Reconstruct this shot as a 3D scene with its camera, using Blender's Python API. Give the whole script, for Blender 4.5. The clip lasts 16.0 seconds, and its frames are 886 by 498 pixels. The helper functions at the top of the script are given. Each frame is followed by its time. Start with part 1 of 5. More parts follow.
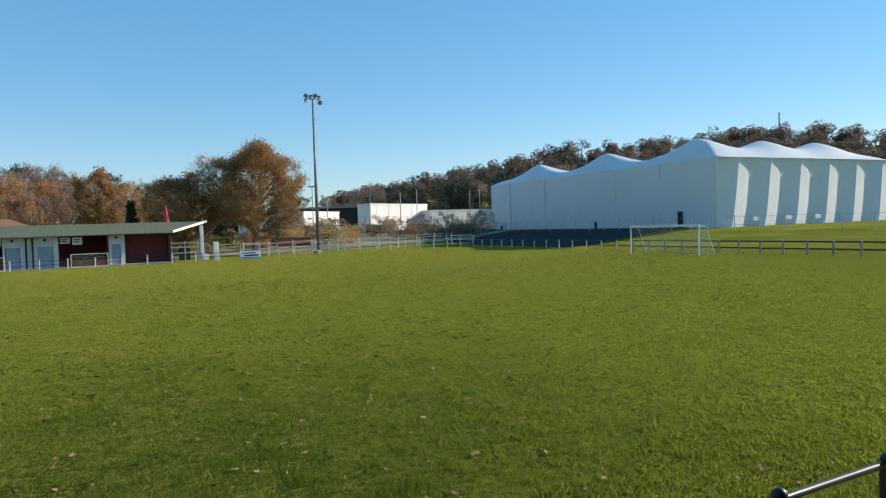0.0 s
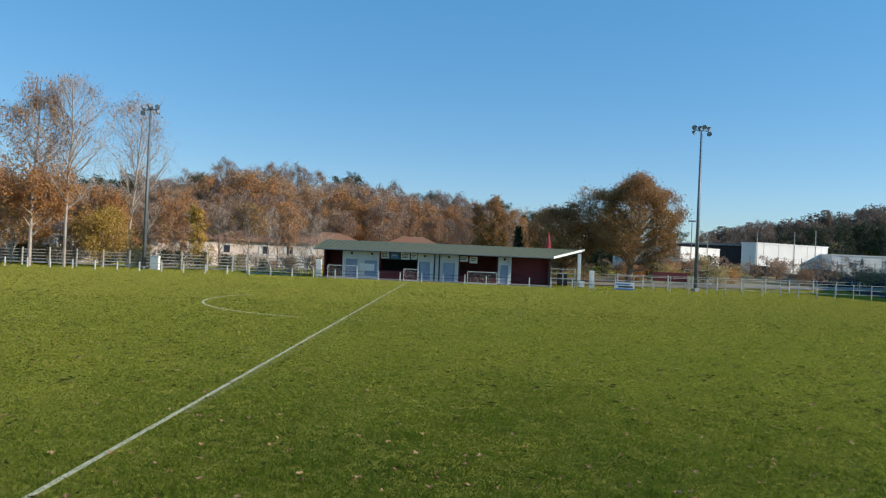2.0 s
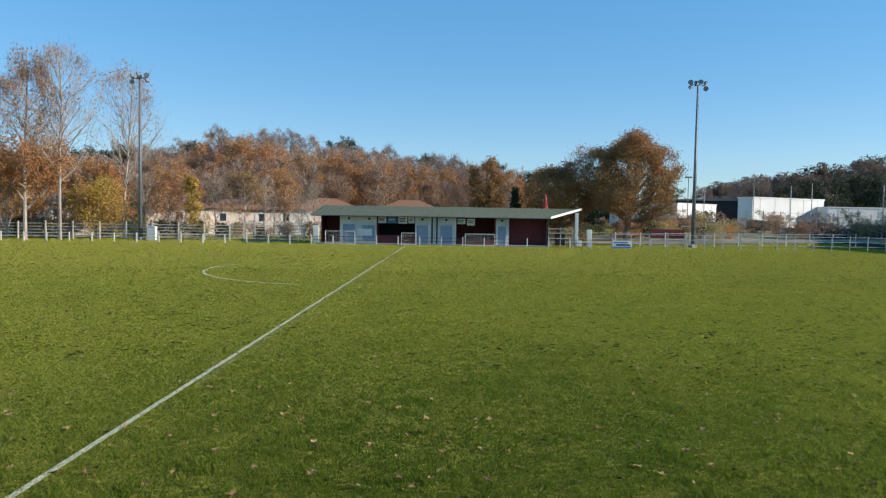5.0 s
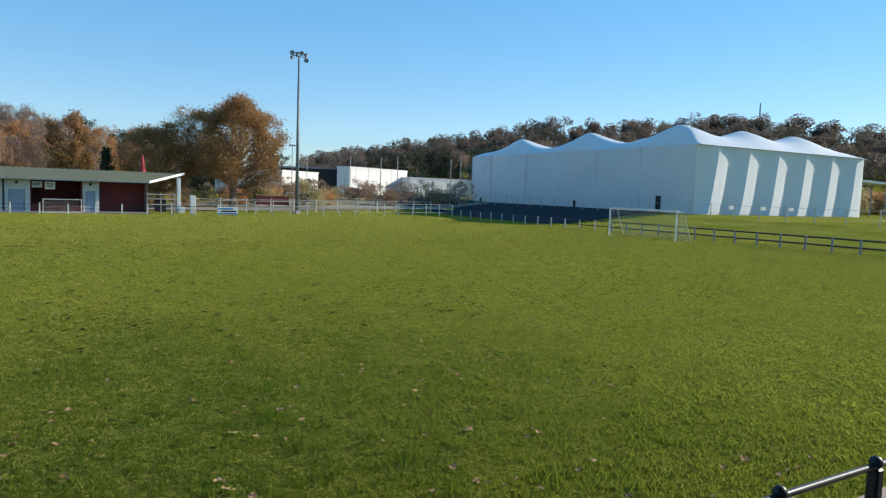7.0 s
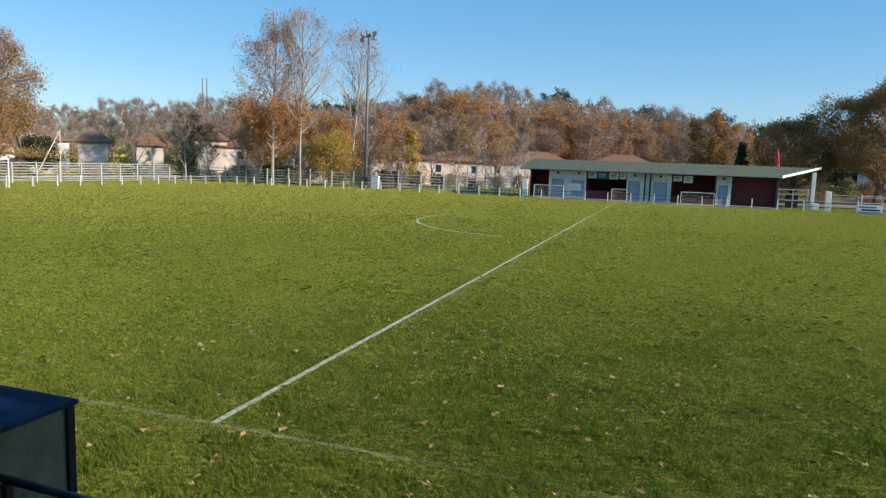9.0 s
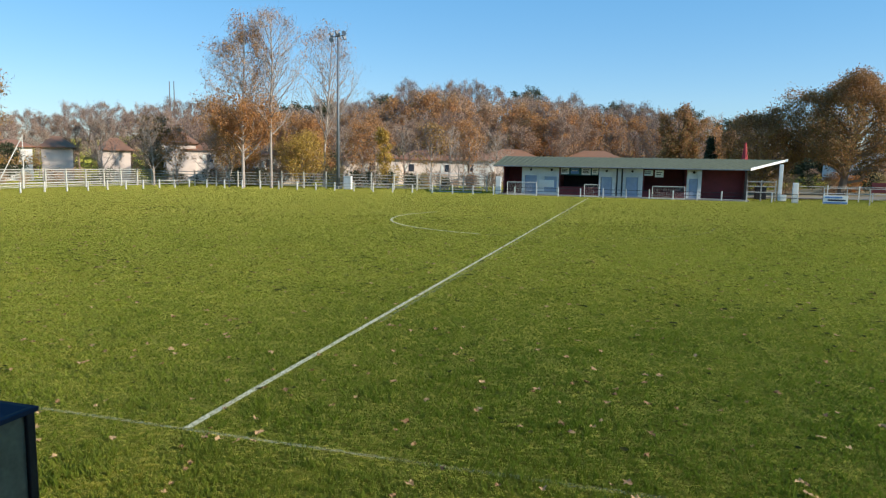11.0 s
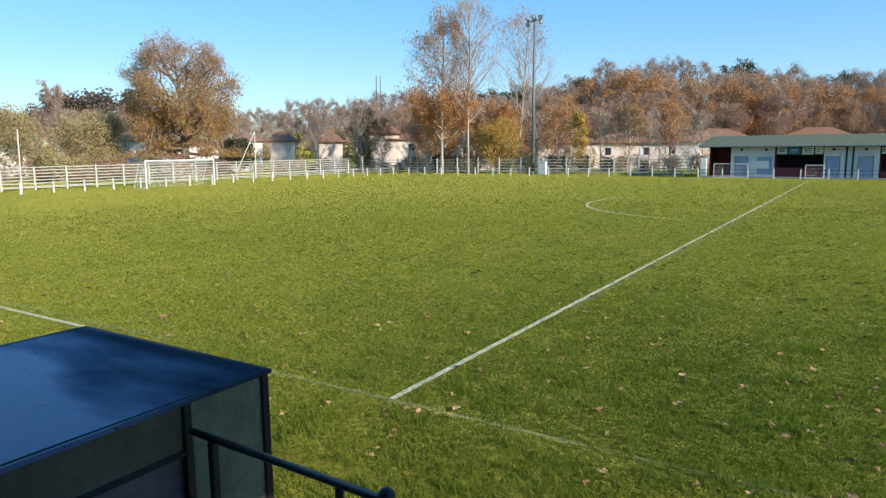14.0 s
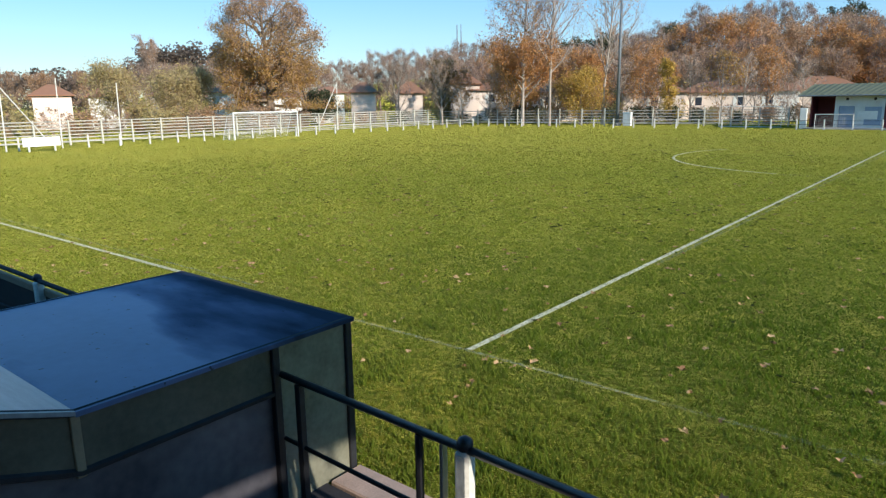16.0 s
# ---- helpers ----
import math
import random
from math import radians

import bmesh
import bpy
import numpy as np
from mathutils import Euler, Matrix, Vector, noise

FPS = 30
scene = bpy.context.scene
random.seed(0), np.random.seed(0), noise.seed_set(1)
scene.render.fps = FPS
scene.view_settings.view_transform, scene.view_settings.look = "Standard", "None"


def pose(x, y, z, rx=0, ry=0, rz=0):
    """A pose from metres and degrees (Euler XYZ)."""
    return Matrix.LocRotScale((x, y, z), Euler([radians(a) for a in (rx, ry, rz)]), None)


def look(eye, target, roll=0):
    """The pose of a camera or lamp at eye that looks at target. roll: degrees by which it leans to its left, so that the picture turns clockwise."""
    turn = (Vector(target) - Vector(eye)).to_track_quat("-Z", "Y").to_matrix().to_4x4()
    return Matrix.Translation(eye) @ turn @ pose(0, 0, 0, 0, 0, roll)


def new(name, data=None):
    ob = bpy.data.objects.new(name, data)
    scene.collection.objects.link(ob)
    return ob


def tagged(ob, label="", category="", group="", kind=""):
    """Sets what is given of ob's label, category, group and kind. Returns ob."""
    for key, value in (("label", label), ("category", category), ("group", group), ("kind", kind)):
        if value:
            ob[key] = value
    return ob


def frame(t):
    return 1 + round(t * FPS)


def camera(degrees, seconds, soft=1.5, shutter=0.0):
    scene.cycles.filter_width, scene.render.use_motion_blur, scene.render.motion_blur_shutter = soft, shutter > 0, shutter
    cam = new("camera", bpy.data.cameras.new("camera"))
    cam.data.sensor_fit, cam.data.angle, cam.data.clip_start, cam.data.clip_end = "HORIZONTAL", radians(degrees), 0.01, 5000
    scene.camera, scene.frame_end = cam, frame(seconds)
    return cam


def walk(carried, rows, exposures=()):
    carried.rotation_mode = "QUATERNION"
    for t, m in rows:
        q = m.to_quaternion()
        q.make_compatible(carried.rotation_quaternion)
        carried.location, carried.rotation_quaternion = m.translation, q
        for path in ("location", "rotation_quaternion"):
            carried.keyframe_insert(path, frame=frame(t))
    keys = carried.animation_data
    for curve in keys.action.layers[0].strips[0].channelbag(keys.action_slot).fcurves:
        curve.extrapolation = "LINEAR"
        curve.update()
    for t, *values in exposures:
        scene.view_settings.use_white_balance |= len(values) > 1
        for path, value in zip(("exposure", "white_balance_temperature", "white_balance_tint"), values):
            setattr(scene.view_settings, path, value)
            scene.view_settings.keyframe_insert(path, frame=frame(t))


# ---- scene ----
# ---- camera and walk ----
cam = camera(66.4, 16.0, soft=1.25)
PATH = [
    (0, (5.592, -6.91, 3.19), (6.576, -5.17, 3.116), -1.9),
    (0.5, (5.494, -6.902, 3.177), (6.579, -5.223, 3.136), -0.6),
    (1, (5.384, -6.808, 3.187), (6.28, -5.021, 3.109), -0.4),
    (1.5, (5.255, -6.711, 3.202), (5.886, -4.814, 3.167), 1.1),
    (2, (5.106, -6.647, 3.215), (5.067, -4.647, 3.23), 2.4),
    (2.5, (4.965, -6.618, 3.23), (4.386, -4.706, 3.139), 2.9),
    (3, (4.867, -6.613, 3.245), (3.821, -4.915, 3.104), 0.5),
    (3.5, (4.843, -6.588, 3.269), (3.72, -4.939, 3.121), 0.6),
    (4, (4.863, -6.593, 3.277), (4.148, -4.732, 3.121), 1.9),
    (4.5, (4.906, -6.61, 3.283), (4.687, -4.626, 3.148), 1.0),
    (5, (4.956, -6.633, 3.288), (4.931, -4.636, 3.192), 0.9),
    (5.2, (4.977, -6.645, 3.29), (4.968, -4.648, 3.178), 1.5),
    (6.75, (5.12, -6.767, 3.349), (6.206, -5.095, 3.192), 1.5),
    (7.3, (5.171, -6.808, 3.369), (6.049, -5.018, 3.207), 3.1),
    (7.5, (5.191, -6.827, 3.371), (5.849, -4.941, 3.27), 3.8),
    (8, (5.237, -6.877, 3.378), (5.129, -4.884, 3.253), 2.9),
    (8.5, (5.264, -6.917, 3.382), (4.717, -5.001, 3.217), 2.2),
    (9, (5.249, -6.933, 3.39), (4.629, -5.048, 3.141), 2.1),
    (9.2, (5.234, -6.929, 3.39), (4.548, -5.07, 3.125), 1.6),
    (9.6, (5.217, -6.893, 3.366), (4.458, -5.059, 3.115), 1.4),
    (10.9, (5.162, -6.775, 3.287), (4.622, -4.866, 3.04), 1.0),
    (11.3, (5.145, -6.739, 3.263), (4.467, -4.873, 3.019), 0.9),
    (11.5, (5.128, -6.749, 3.261), (4.291, -4.947, 3.034), 0.6),
    (12, (5.121, -6.764, 3.27), (4.056, -5.085, 3.056), 0.5),
    (12.5, (5.149, -6.755, 3.273), (4.15, -5.048, 2.979), 0.4),
    (13, (5.178, -6.738, 3.275), (4.395, -4.917, 3.006), 0.8),
    (13.5, (5.167, -6.771, 3.283), (4.26, -5.012, 2.993), 0.4),
    (14, (5.159, -6.817, 3.28), (4.097, -5.147, 2.987), -0.5),
    (14.5, (5.156, -6.831, 3.29), (3.922, -5.285, 2.995), -1.5),
    (15, (5.159, -6.828, 3.284), (3.886, -5.319, 2.968), 0.0),
    (15.5, (5.146, -6.79, 3.279), (4.019, -5.183, 2.899), -0.1),
    (16, (5.128, -6.81, 3.277), (3.893, -5.296, 2.849), -0.8),
]
walk(cam, [(t, look(eye, target, roll)) for t, eye, target, roll in PATH], exposures=[
    (0.0, 0.36, 6850, 10), (1.0, 0.32, 6650, 10), (1.5, 0.25, 6450, 10), (2.0, 0.15, 6420, 10), (2.5, 0.03, 6420, 10), (3.0, 0.08, 6420, 10), (3.5, 0.13, 6420, 10), (4.2, 0.20, 6400, 10),
    (5.2, 0.29, 6420, 10), (7.5, 0.43, 6560, 10), (8.2, 0.31, 6430, 10), (9.0, 0.27, 6430, 10), (11.5, 0.42, 6450, 10), (13.5, 0.54, 6350, 10), (16.0, 0.49, 6350, 10)])

# ---- world, sun, light ----
SUN_AZ = math.atan2(0.99, -0.13)      # clockwise from +y
SUN_EL = radians(22)
world = bpy.data.worlds.new("world")
scene.world = world
world.use_nodes = True
wn = world.node_tree.nodes
sky = wn.new("ShaderNodeTexSky")
sky.sky_type = "NISHITA"
sky.sun_disc = False
sky.sun_elevation = SUN_EL
sky.sun_rotation = SUN_AZ
sky.air_density = 1.0
sky.dust_density = 0.0
sky.ozone_density = 1.2
richer = wn.new("ShaderNodeHueSaturation")
richer.inputs["Saturation"].default_value = 1.48
world.node_tree.links.new(sky.outputs[0], richer.inputs["Color"])
tint = wn.new("ShaderNodeMix")
tint.data_type, tint.blend_type = "RGBA", "MULTIPLY"
tint.inputs[0].default_value = 1.0
tint.inputs[7].default_value = (1.06, 1.225, 1.42, 1)
soften = wn.new("ShaderNodeGamma")
soften.inputs[1].default_value = 0.72
world.node_tree.links.new(richer.outputs[0], soften.inputs[0])
world.node_tree.links.new(soften.outputs[0], tint.inputs[6])
clear = wn.new("ShaderNodeMix")
clear.data_type = "RGBA"
clear.inputs[0].default_value = 0.30
clear.inputs[7].default_value = (1.05, 2.95, 5.4, 1)
world.node_tree.links.new(tint.outputs[2], clear.inputs[6])
world.node_tree.links.new(clear.outputs[2], wn["Background"].inputs[0])
wn["Background"].inputs[1].default_value = 0.142
sun_data = bpy.data.lights.new("sun", "SUN")
sun_data.energy = 5.0
sun_data.angle = radians(0.6)
sun_data.color = (1.0, 0.91, 0.77)
sun = new("sun", sun_data)
to_sun = Vector((math.sin(SUN_AZ) * math.cos(SUN_EL), math.cos(SUN_AZ) * math.cos(SUN_EL), math.sin(SUN_EL)))
sun.matrix_world = look(to_sun * 60, (0, 0, 0))


# ---- materials ----
def mat(name, a, b=None, scale=4.0, rough=0.7, metal=0.0, bump=0.0, stretch=(1, 1, 1), fine=9.0, vary="", trans=0.0, spec=0.4):
    """A surface whose colour wanders between a and b at two sizes, with grain and relief."""
    m = bpy.data.materials.new(name)
    m.use_nodes = True
    n, l = m.node_tree.nodes, m.node_tree.links
    p = n["Principled BSDF"]
    b = b or tuple(c * 0.75 for c in a)
    geo = n.new("ShaderNodeNewGeometry")
    mp = n.new("ShaderNodeMapping")
    mp.inputs["Scale"].default_value = stretch
    l.new(geo.outputs["Position"], mp.inputs["Vector"])
    n1 = n.new("ShaderNodeTexNoise")
    n1.inputs["Scale"].default_value = scale
    n1.inputs["Detail"].default_value = 5
    n2 = n.new("ShaderNodeTexNoise")
    n2.inputs["Scale"].default_value = scale * fine
    n2.inputs["Detail"].default_value = 3
    for q in (n1, n2):
        l.new(mp.outputs[0], q.inputs["Vector"])
    add = n.new("ShaderNodeMath")
    add.operation = "MULTIPLY_ADD"
    l.new(n2.outputs[0], add.inputs[0])
    add.inputs[1].default_value = 0.6
    l.new(n1.outputs[0], add.inputs[2])
    ramp = n.new("ShaderNodeMapRange")
    ramp.inputs[1].default_value, ramp.inputs[2].default_value = 0.55, 1.05
    l.new(add.outputs[0], ramp.inputs[0])
    src = ramp.outputs[0]
    if vary:
        rnd = geo.outputs["Random Per Island"] if vary == "island" else n.new("ShaderNodeObjectInfo").outputs["Random"]
        mx = n.new("ShaderNodeMath")
        mx.operation = "MULTIPLY_ADD"
        l.new(src, mx.inputs[0])
        mx.inputs[1].default_value = 0.4
        sc = n.new("ShaderNodeMath")
        sc.operation = "MULTIPLY"
        l.new(rnd, sc.inputs[0])
        sc.inputs[1].default_value = 0.65
        l.new(sc.outputs[0], mx.inputs[2])
        src = mx.outputs[0]
    mix = n.new("ShaderNodeMix")
    mix.data_type = "RGBA"
    l.new(src, mix.inputs[0])
    mix.inputs[6].default_value, mix.inputs[7].default_value = (*a, 1), (*b, 1)
    l.new(mix.outputs[2], p.inputs["Base Color"])
    p.inputs["Roughness"].default_value = rough
    p.inputs["Metallic"].default_value = metal
    p.inputs["Specular IOR Level"].default_value = spec
    if bump:
        bp = n.new("ShaderNodeBump")
        bp.inputs["Strength"].default_value = min(1.0, bump)
        bp.inputs["Distance"].default_value = 0.02
        l.new(add.outputs[0], bp.inputs["Height"])
        l.new(bp.outputs[0], p.inputs["Normal"])
    if trans:
        tr = n.new("ShaderNodeBsdfTranslucent")
        l.new(mix.outputs[2], tr.inputs[0])
        sh = n.new("ShaderNodeMixShader")
        sh.inputs[0].default_value = trans
        l.new(p.outputs[0], sh.inputs[1])
        l.new(tr.outputs[0], sh.inputs[2])
        l.new(sh.outputs[0], n["Material Output"].inputs[0])
    return m


def grass_material():
    m = bpy.data.materials.new("turf")
    m.use_nodes = True
    n, l = m.node_tree.nodes, m.node_tree.links
    p = n["Principled BSDF"]
    geo = n.new("ShaderNodeNewGeometry")

    def noise_of(scale, detail, stretch=(1, 1, 1), turn=0.0):
        mp = n.new("ShaderNodeMapping")
        mp.inputs["Scale"].default_value = stretch
        mp.inputs["Rotation"].default_value = (0, 0, turn)
        l.new(geo.outputs["Position"], mp.inputs["Vector"])
        q = n.new("ShaderNodeTexNoise")
        q.inputs["Scale"].default_value, q.inputs["Detail"].default_value = scale, detail
        l.new(mp.outputs[0], q.inputs["Vector"])
        return q.outputs[0]

    def blend(f, lo, hi, a, b):
        mr = n.new("ShaderNodeMapRange")
        mr.inputs[1].default_value, mr.inputs[2].default_value = lo, hi
        l.new(f, mr.inputs[0])
        mx = n.new("ShaderNodeMix")
        mx.data_type = "RGBA"
        l.new(mr.outputs[0], mx.inputs[0])
        for k, v in ((6, a), (7, b)):
            if isinstance(v, tuple):
                mx.inputs[k].default_value = (*v, 1)
            else:
                l.new(v, mx.inputs[k])
        return mx.outputs[2]

    large = noise_of(0.09, 4)
    c = blend(large, 0.35, 0.65, (0.086, 0.110, 0.004), (0.145, 0.136, 0.007))
    patch = noise_of(0.7, 6, (1, 1.6, 1))
    c = blend(patch, 0.48, 0.72, c, (0.204, 0.175, 0.014))
    c = blend(noise_of(0.22, 5), 0.52, 0.70, c, (0.210, 0.161, 0.010))
    # gaps between tufts, and between blades below, painted dark as shadow
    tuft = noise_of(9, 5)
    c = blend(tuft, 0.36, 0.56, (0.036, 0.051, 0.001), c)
    # low hollows and scuffs, with the hollows' shade painted in dark
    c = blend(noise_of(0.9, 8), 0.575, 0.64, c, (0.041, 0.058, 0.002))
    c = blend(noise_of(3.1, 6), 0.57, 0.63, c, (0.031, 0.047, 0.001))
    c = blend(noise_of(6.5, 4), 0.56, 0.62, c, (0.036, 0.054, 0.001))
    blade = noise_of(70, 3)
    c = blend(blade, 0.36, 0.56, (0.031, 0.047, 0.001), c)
    l.new(c, p.inputs["Base Color"])
    p.inputs["Roughness"].default_value = 0.8
    p.inputs["Specular IOR Level"].default_value = 0.0
    p.inputs["Sheen Weight"].default_value = 0.75
    p.inputs["Sheen Roughness"].default_value = 0.27
    p.inputs["Sheen Tint"].default_value = (0.68, 0.64, 0.14, 1)
    h = n.new("ShaderNodeMath")
    h.operation = "MULTIPLY_ADD"
    l.new(tuft, h.inputs[0])
    h.inputs[1].default_value = 1.6
    h2 = n.new("ShaderNodeMath")
    h2.operation = "MULTIPLY_ADD"
    l.new(noise_of(2.2, 4), h2.inputs[0])
    h2.inputs[1].default_value = 2.2
    l.new(blade, h2.inputs[2])
    l.new(h2.outputs[0], h.inputs[2])
    bp = n.new("ShaderNodeBump")
    bp.inputs["Strength"].default_value = 0.6
    bp.inputs["Distance"].default_value = 0.08
    l.new(h.outputs[0], bp.inputs["Height"])
    l.new(bp.outputs[0], p.inputs["Normal"])
    return m


def shade_spot(m, x, y, reach, much):
    """Painted foreground shade: darkens the grass colour round a spot with a ragged rim."""
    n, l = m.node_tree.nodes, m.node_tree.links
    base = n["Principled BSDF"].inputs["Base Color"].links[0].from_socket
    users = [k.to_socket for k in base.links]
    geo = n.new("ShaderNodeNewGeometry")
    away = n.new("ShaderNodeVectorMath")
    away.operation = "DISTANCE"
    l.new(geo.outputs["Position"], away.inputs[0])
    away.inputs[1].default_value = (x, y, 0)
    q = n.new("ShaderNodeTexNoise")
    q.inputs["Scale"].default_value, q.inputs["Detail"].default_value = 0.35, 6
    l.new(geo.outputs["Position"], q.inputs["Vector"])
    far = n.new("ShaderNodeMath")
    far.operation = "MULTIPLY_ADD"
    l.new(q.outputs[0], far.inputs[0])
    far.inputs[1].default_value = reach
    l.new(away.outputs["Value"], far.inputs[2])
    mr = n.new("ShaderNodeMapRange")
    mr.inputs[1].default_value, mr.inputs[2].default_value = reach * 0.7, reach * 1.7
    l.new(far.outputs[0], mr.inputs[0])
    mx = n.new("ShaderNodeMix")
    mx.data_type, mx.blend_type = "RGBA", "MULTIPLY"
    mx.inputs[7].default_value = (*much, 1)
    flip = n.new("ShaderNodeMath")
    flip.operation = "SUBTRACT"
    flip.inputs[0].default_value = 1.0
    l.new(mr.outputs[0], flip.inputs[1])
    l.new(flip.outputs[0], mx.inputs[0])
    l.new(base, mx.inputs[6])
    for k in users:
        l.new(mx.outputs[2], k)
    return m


def paint_line_material(name, cover):
    """Chalk on grass: worn through where the noise is low."""
    m = mat(name, (0.84, 0.79, 0.55), (0.62, 0.58, 0.36), 6, 0.85)
    n, l = m.node_tree.nodes, m.node_tree.links
    geo = n.new("ShaderNodeNewGeometry")
    q = n.new("ShaderNodeTexNoise")
    q.inputs["Scale"].default_value, q.inputs["Detail"].default_value = 48, 8
    l.new(geo.outputs["Position"], q.inputs["Vector"])
    mr = n.new("ShaderNodeMapRange")
    mr.inputs[1].default_value, mr.inputs[2].default_value = 0.58 - cover * 0.35, 0.74 - cover * 0.3
    mr.inputs[3].default_value, mr.inputs[4].default_value = 0.0, min(0.92, cover + 0.1)
    l.new(q.outputs[0], mr.inputs[0])
    tr = n.new("ShaderNodeBsdfTransparent")
    sh = n.new("ShaderNodeMixShader")
    l.new(mr.outputs[0], sh.inputs[0])
    l.new(tr.outputs[0], sh.inputs[1])
    l.new(n["Principled BSDF"].outputs[0], sh.inputs[2])
    l.new(sh.outputs[0], n["Material Output"].inputs[0])
    return m


def glass_material(name, tint, alpha):
    """A dirty, thin plastic pane that lets part of the light through."""
    m = mat(name, tint, tuple(c * 0.6 for c in tint), 2.5, 0.25)
    n, l = m.node_tree.nodes, m.node_tree.links
    tr = n.new("ShaderNodeBsdfTransparent")
    tr.inputs[0].default_value = (0.75, 0.8, 0.72, 1)
    sh = n.new("ShaderNodeMixShader")
    sh.inputs[0].default_value = alpha
    l.new(tr.outputs[0], sh.inputs[1])
    l.new(n["Principled BSDF"].outputs[0], sh.inputs[2])
    l.new(sh.outputs[0], n["Material Output"].inputs[0])
    return m


# turf and blades both get the painted foreground darkening
M_TURF = shade_spot(grass_material(), 6.0, 1.5, 11, (0.40, 0.53, 0.42))
M_BLADE = mat("grass_blade", (0.220, 0.268, 0.020), (0.345, 0.352, 0.064), 0.5, 0.6, vary="island", trans=0.55, spec=0.02)
shade_spot(M_BLADE, 6.0, 1.5, 11, (0.40, 0.53, 0.42))
M_LINE = paint_line_material("line_chalk", 0.68)
M_LINE_WORN = paint_line_material("line_chalk_worn", 0.36)
M_CONC = mat("concrete_white", (0.72, 0.70, 0.64), (0.50, 0.48, 0.43), 3, 0.85, bump=0.3)
M_RAILC = mat("concrete_rail", (0.55, 0.53, 0.48), (0.36, 0.35, 0.31), 3, 0.85, bump=0.3)
M_RAILW = mat("weathered_rail", (0.46, 0.44, 0.38), (0.30, 0.29, 0.25), 1.5, 0.9, bump=0.3)
M_POSTW = mat("weathered_post", (0.60, 0.57, 0.48), (0.42, 0.40, 0.34), 2, 0.9, bump=0.3)
M_STEEL = mat("galvanised_steel", (0.50, 0.51, 0.52), (0.36, 0.37, 0.38), 6, 0.35, 0.85)
M_POLE = mat("pole_steel", (0.23, 0.25, 0.265), (0.16, 0.175, 0.19), 2, 0.5, 0.2)
M_DARKSTEEL = mat("dark_steel", (0.035, 0.037, 0.042), (0.02, 0.02, 0.024), 8, 0.45, 0.3)
M_WHITE = mat("white_paint", (0.80, 0.80, 0.77), (0.66, 0.66, 0.62), 2, 0.5)
M_NET = mat("net_cord", (0.75, 0.75, 0.72), (0.6, 0.6, 0.58), 5, 0.8)
M_RENDERED = mat("rendered_wall", (0.70, 0.70, 0.68), (0.55, 0.55, 0.52), 1.2, 0.9, bump=0.3)
M_MAROON = mat("maroon_paint", (0.17, 0.025, 0.03), (0.11, 0.02, 0.022), 1.5, 0.7, bump=0.2)
M_BLUEDOOR = mat("blue_grey_door", (0.30, 0.36, 0.46), (0.24, 0.29, 0.38), 2, 0.5)
M_DARK = mat("dark_interior", (0.03, 0.028, 0.03), (0.018, 0.018, 0.02), 2, 0.8)
M_TEAL = mat("teal_panel", (0.03, 0.10, 0.10), (0.02, 0.07, 0.08), 2, 0.6)
M_GREENROOF = mat("green_sheet", (0.138, 0.146, 0.088), (0.094, 0.102, 0.060), 1.6, 0.75, bump=0.1, stretch=(2.2, 0.5, 1), spec=0.25)
M_TILE = mat("roof_tile", (0.33, 0.165, 0.095), (0.23, 0.115, 0.07), 1.5, 0.85, bump=0.4, vary="object")
M_HOUSE = mat("house_render", (0.82, 0.69, 0.59), (0.70, 0.57, 0.48), 0.8, 0.9, vary="object")
M_HOUSEW = mat("house_render_white", (0.84, 0.81, 0.75), (0.72, 0.68, 0.61), 0.8, 0.9)
M_WINDOW = mat("dark_pane", (0.05, 0.06, 0.08), (0.03, 0.035, 0.05), 1, 0.12)
M_MEMBRANE = mat("tent_membrane", (0.64, 0.665, 0.68), (0.575, 0.60, 0.615), 0.25, 0.5, bump=0.03)
M_SEAM = mat("membrane_seam", (0.50, 0.54, 0.57), (0.42, 0.45, 0.48), 2, 0.6)
M_CLAD = mat("white_cladding", (0.78, 0.77, 0.74), (0.70, 0.69, 0.66), 0.5, 0.5)
M_BARK = mat("bark", (0.24, 0.18, 0.13), (0.15, 0.11, 0.08), 5, 0.9, bump=0.8, stretch=(1, 1, 0.25))
M_PALEBARK = mat("pale_bark", (0.46, 0.40, 0.34), (0.27, 0.22, 0.18), 3, 0.9, bump=0.5, stretch=(1, 1, 0.4))
M_TWIG = mat("twig", (0.46, 0.32, 0.235), (0.24, 0.165, 0.125), 1, 0.9, vary="object", trans=0.2)
M_FINETWIG = mat("fine_twig", (0.30, 0.205, 0.165), (0.19, 0.13, 0.105), 1, 0.9, vary="island")
M_ORANGE = mat("leaf_orange", (0.63, 0.315, 0.115), (0.43, 0.22, 0.085), 0.35, 0.7, vary="island", trans=0.45)
M_BROWN = mat("leaf_brown", (0.53, 0.335, 0.19), (0.40, 0.245, 0.14), 0.3, 0.7, vary="island", trans=0.42)
M_HILL = mat("leaf_hill_brown", (0.215, 0.165, 0.130), (0.140, 0.108, 0.086), 0.08, 0.8, vary="island", trans=0.5)
M_HILLGREEN = mat("leaf_hill_green", (0.098, 0.092, 0.062), (0.064, 0.062, 0.043), 0.08, 0.8, vary="island", trans=0.4)
M_OLIVE = mat("leaf_olive", (0.52, 0.42, 0.19), (0.38, 0.30, 0.14), 0.3, 0.7, vary="island", trans=0.42)
M_OAK = mat("leaf_oak", (0.45, 0.235, 0.090), (0.28, 0.150, 0.062), 0.35, 0.7, vary="island", trans=0.4)
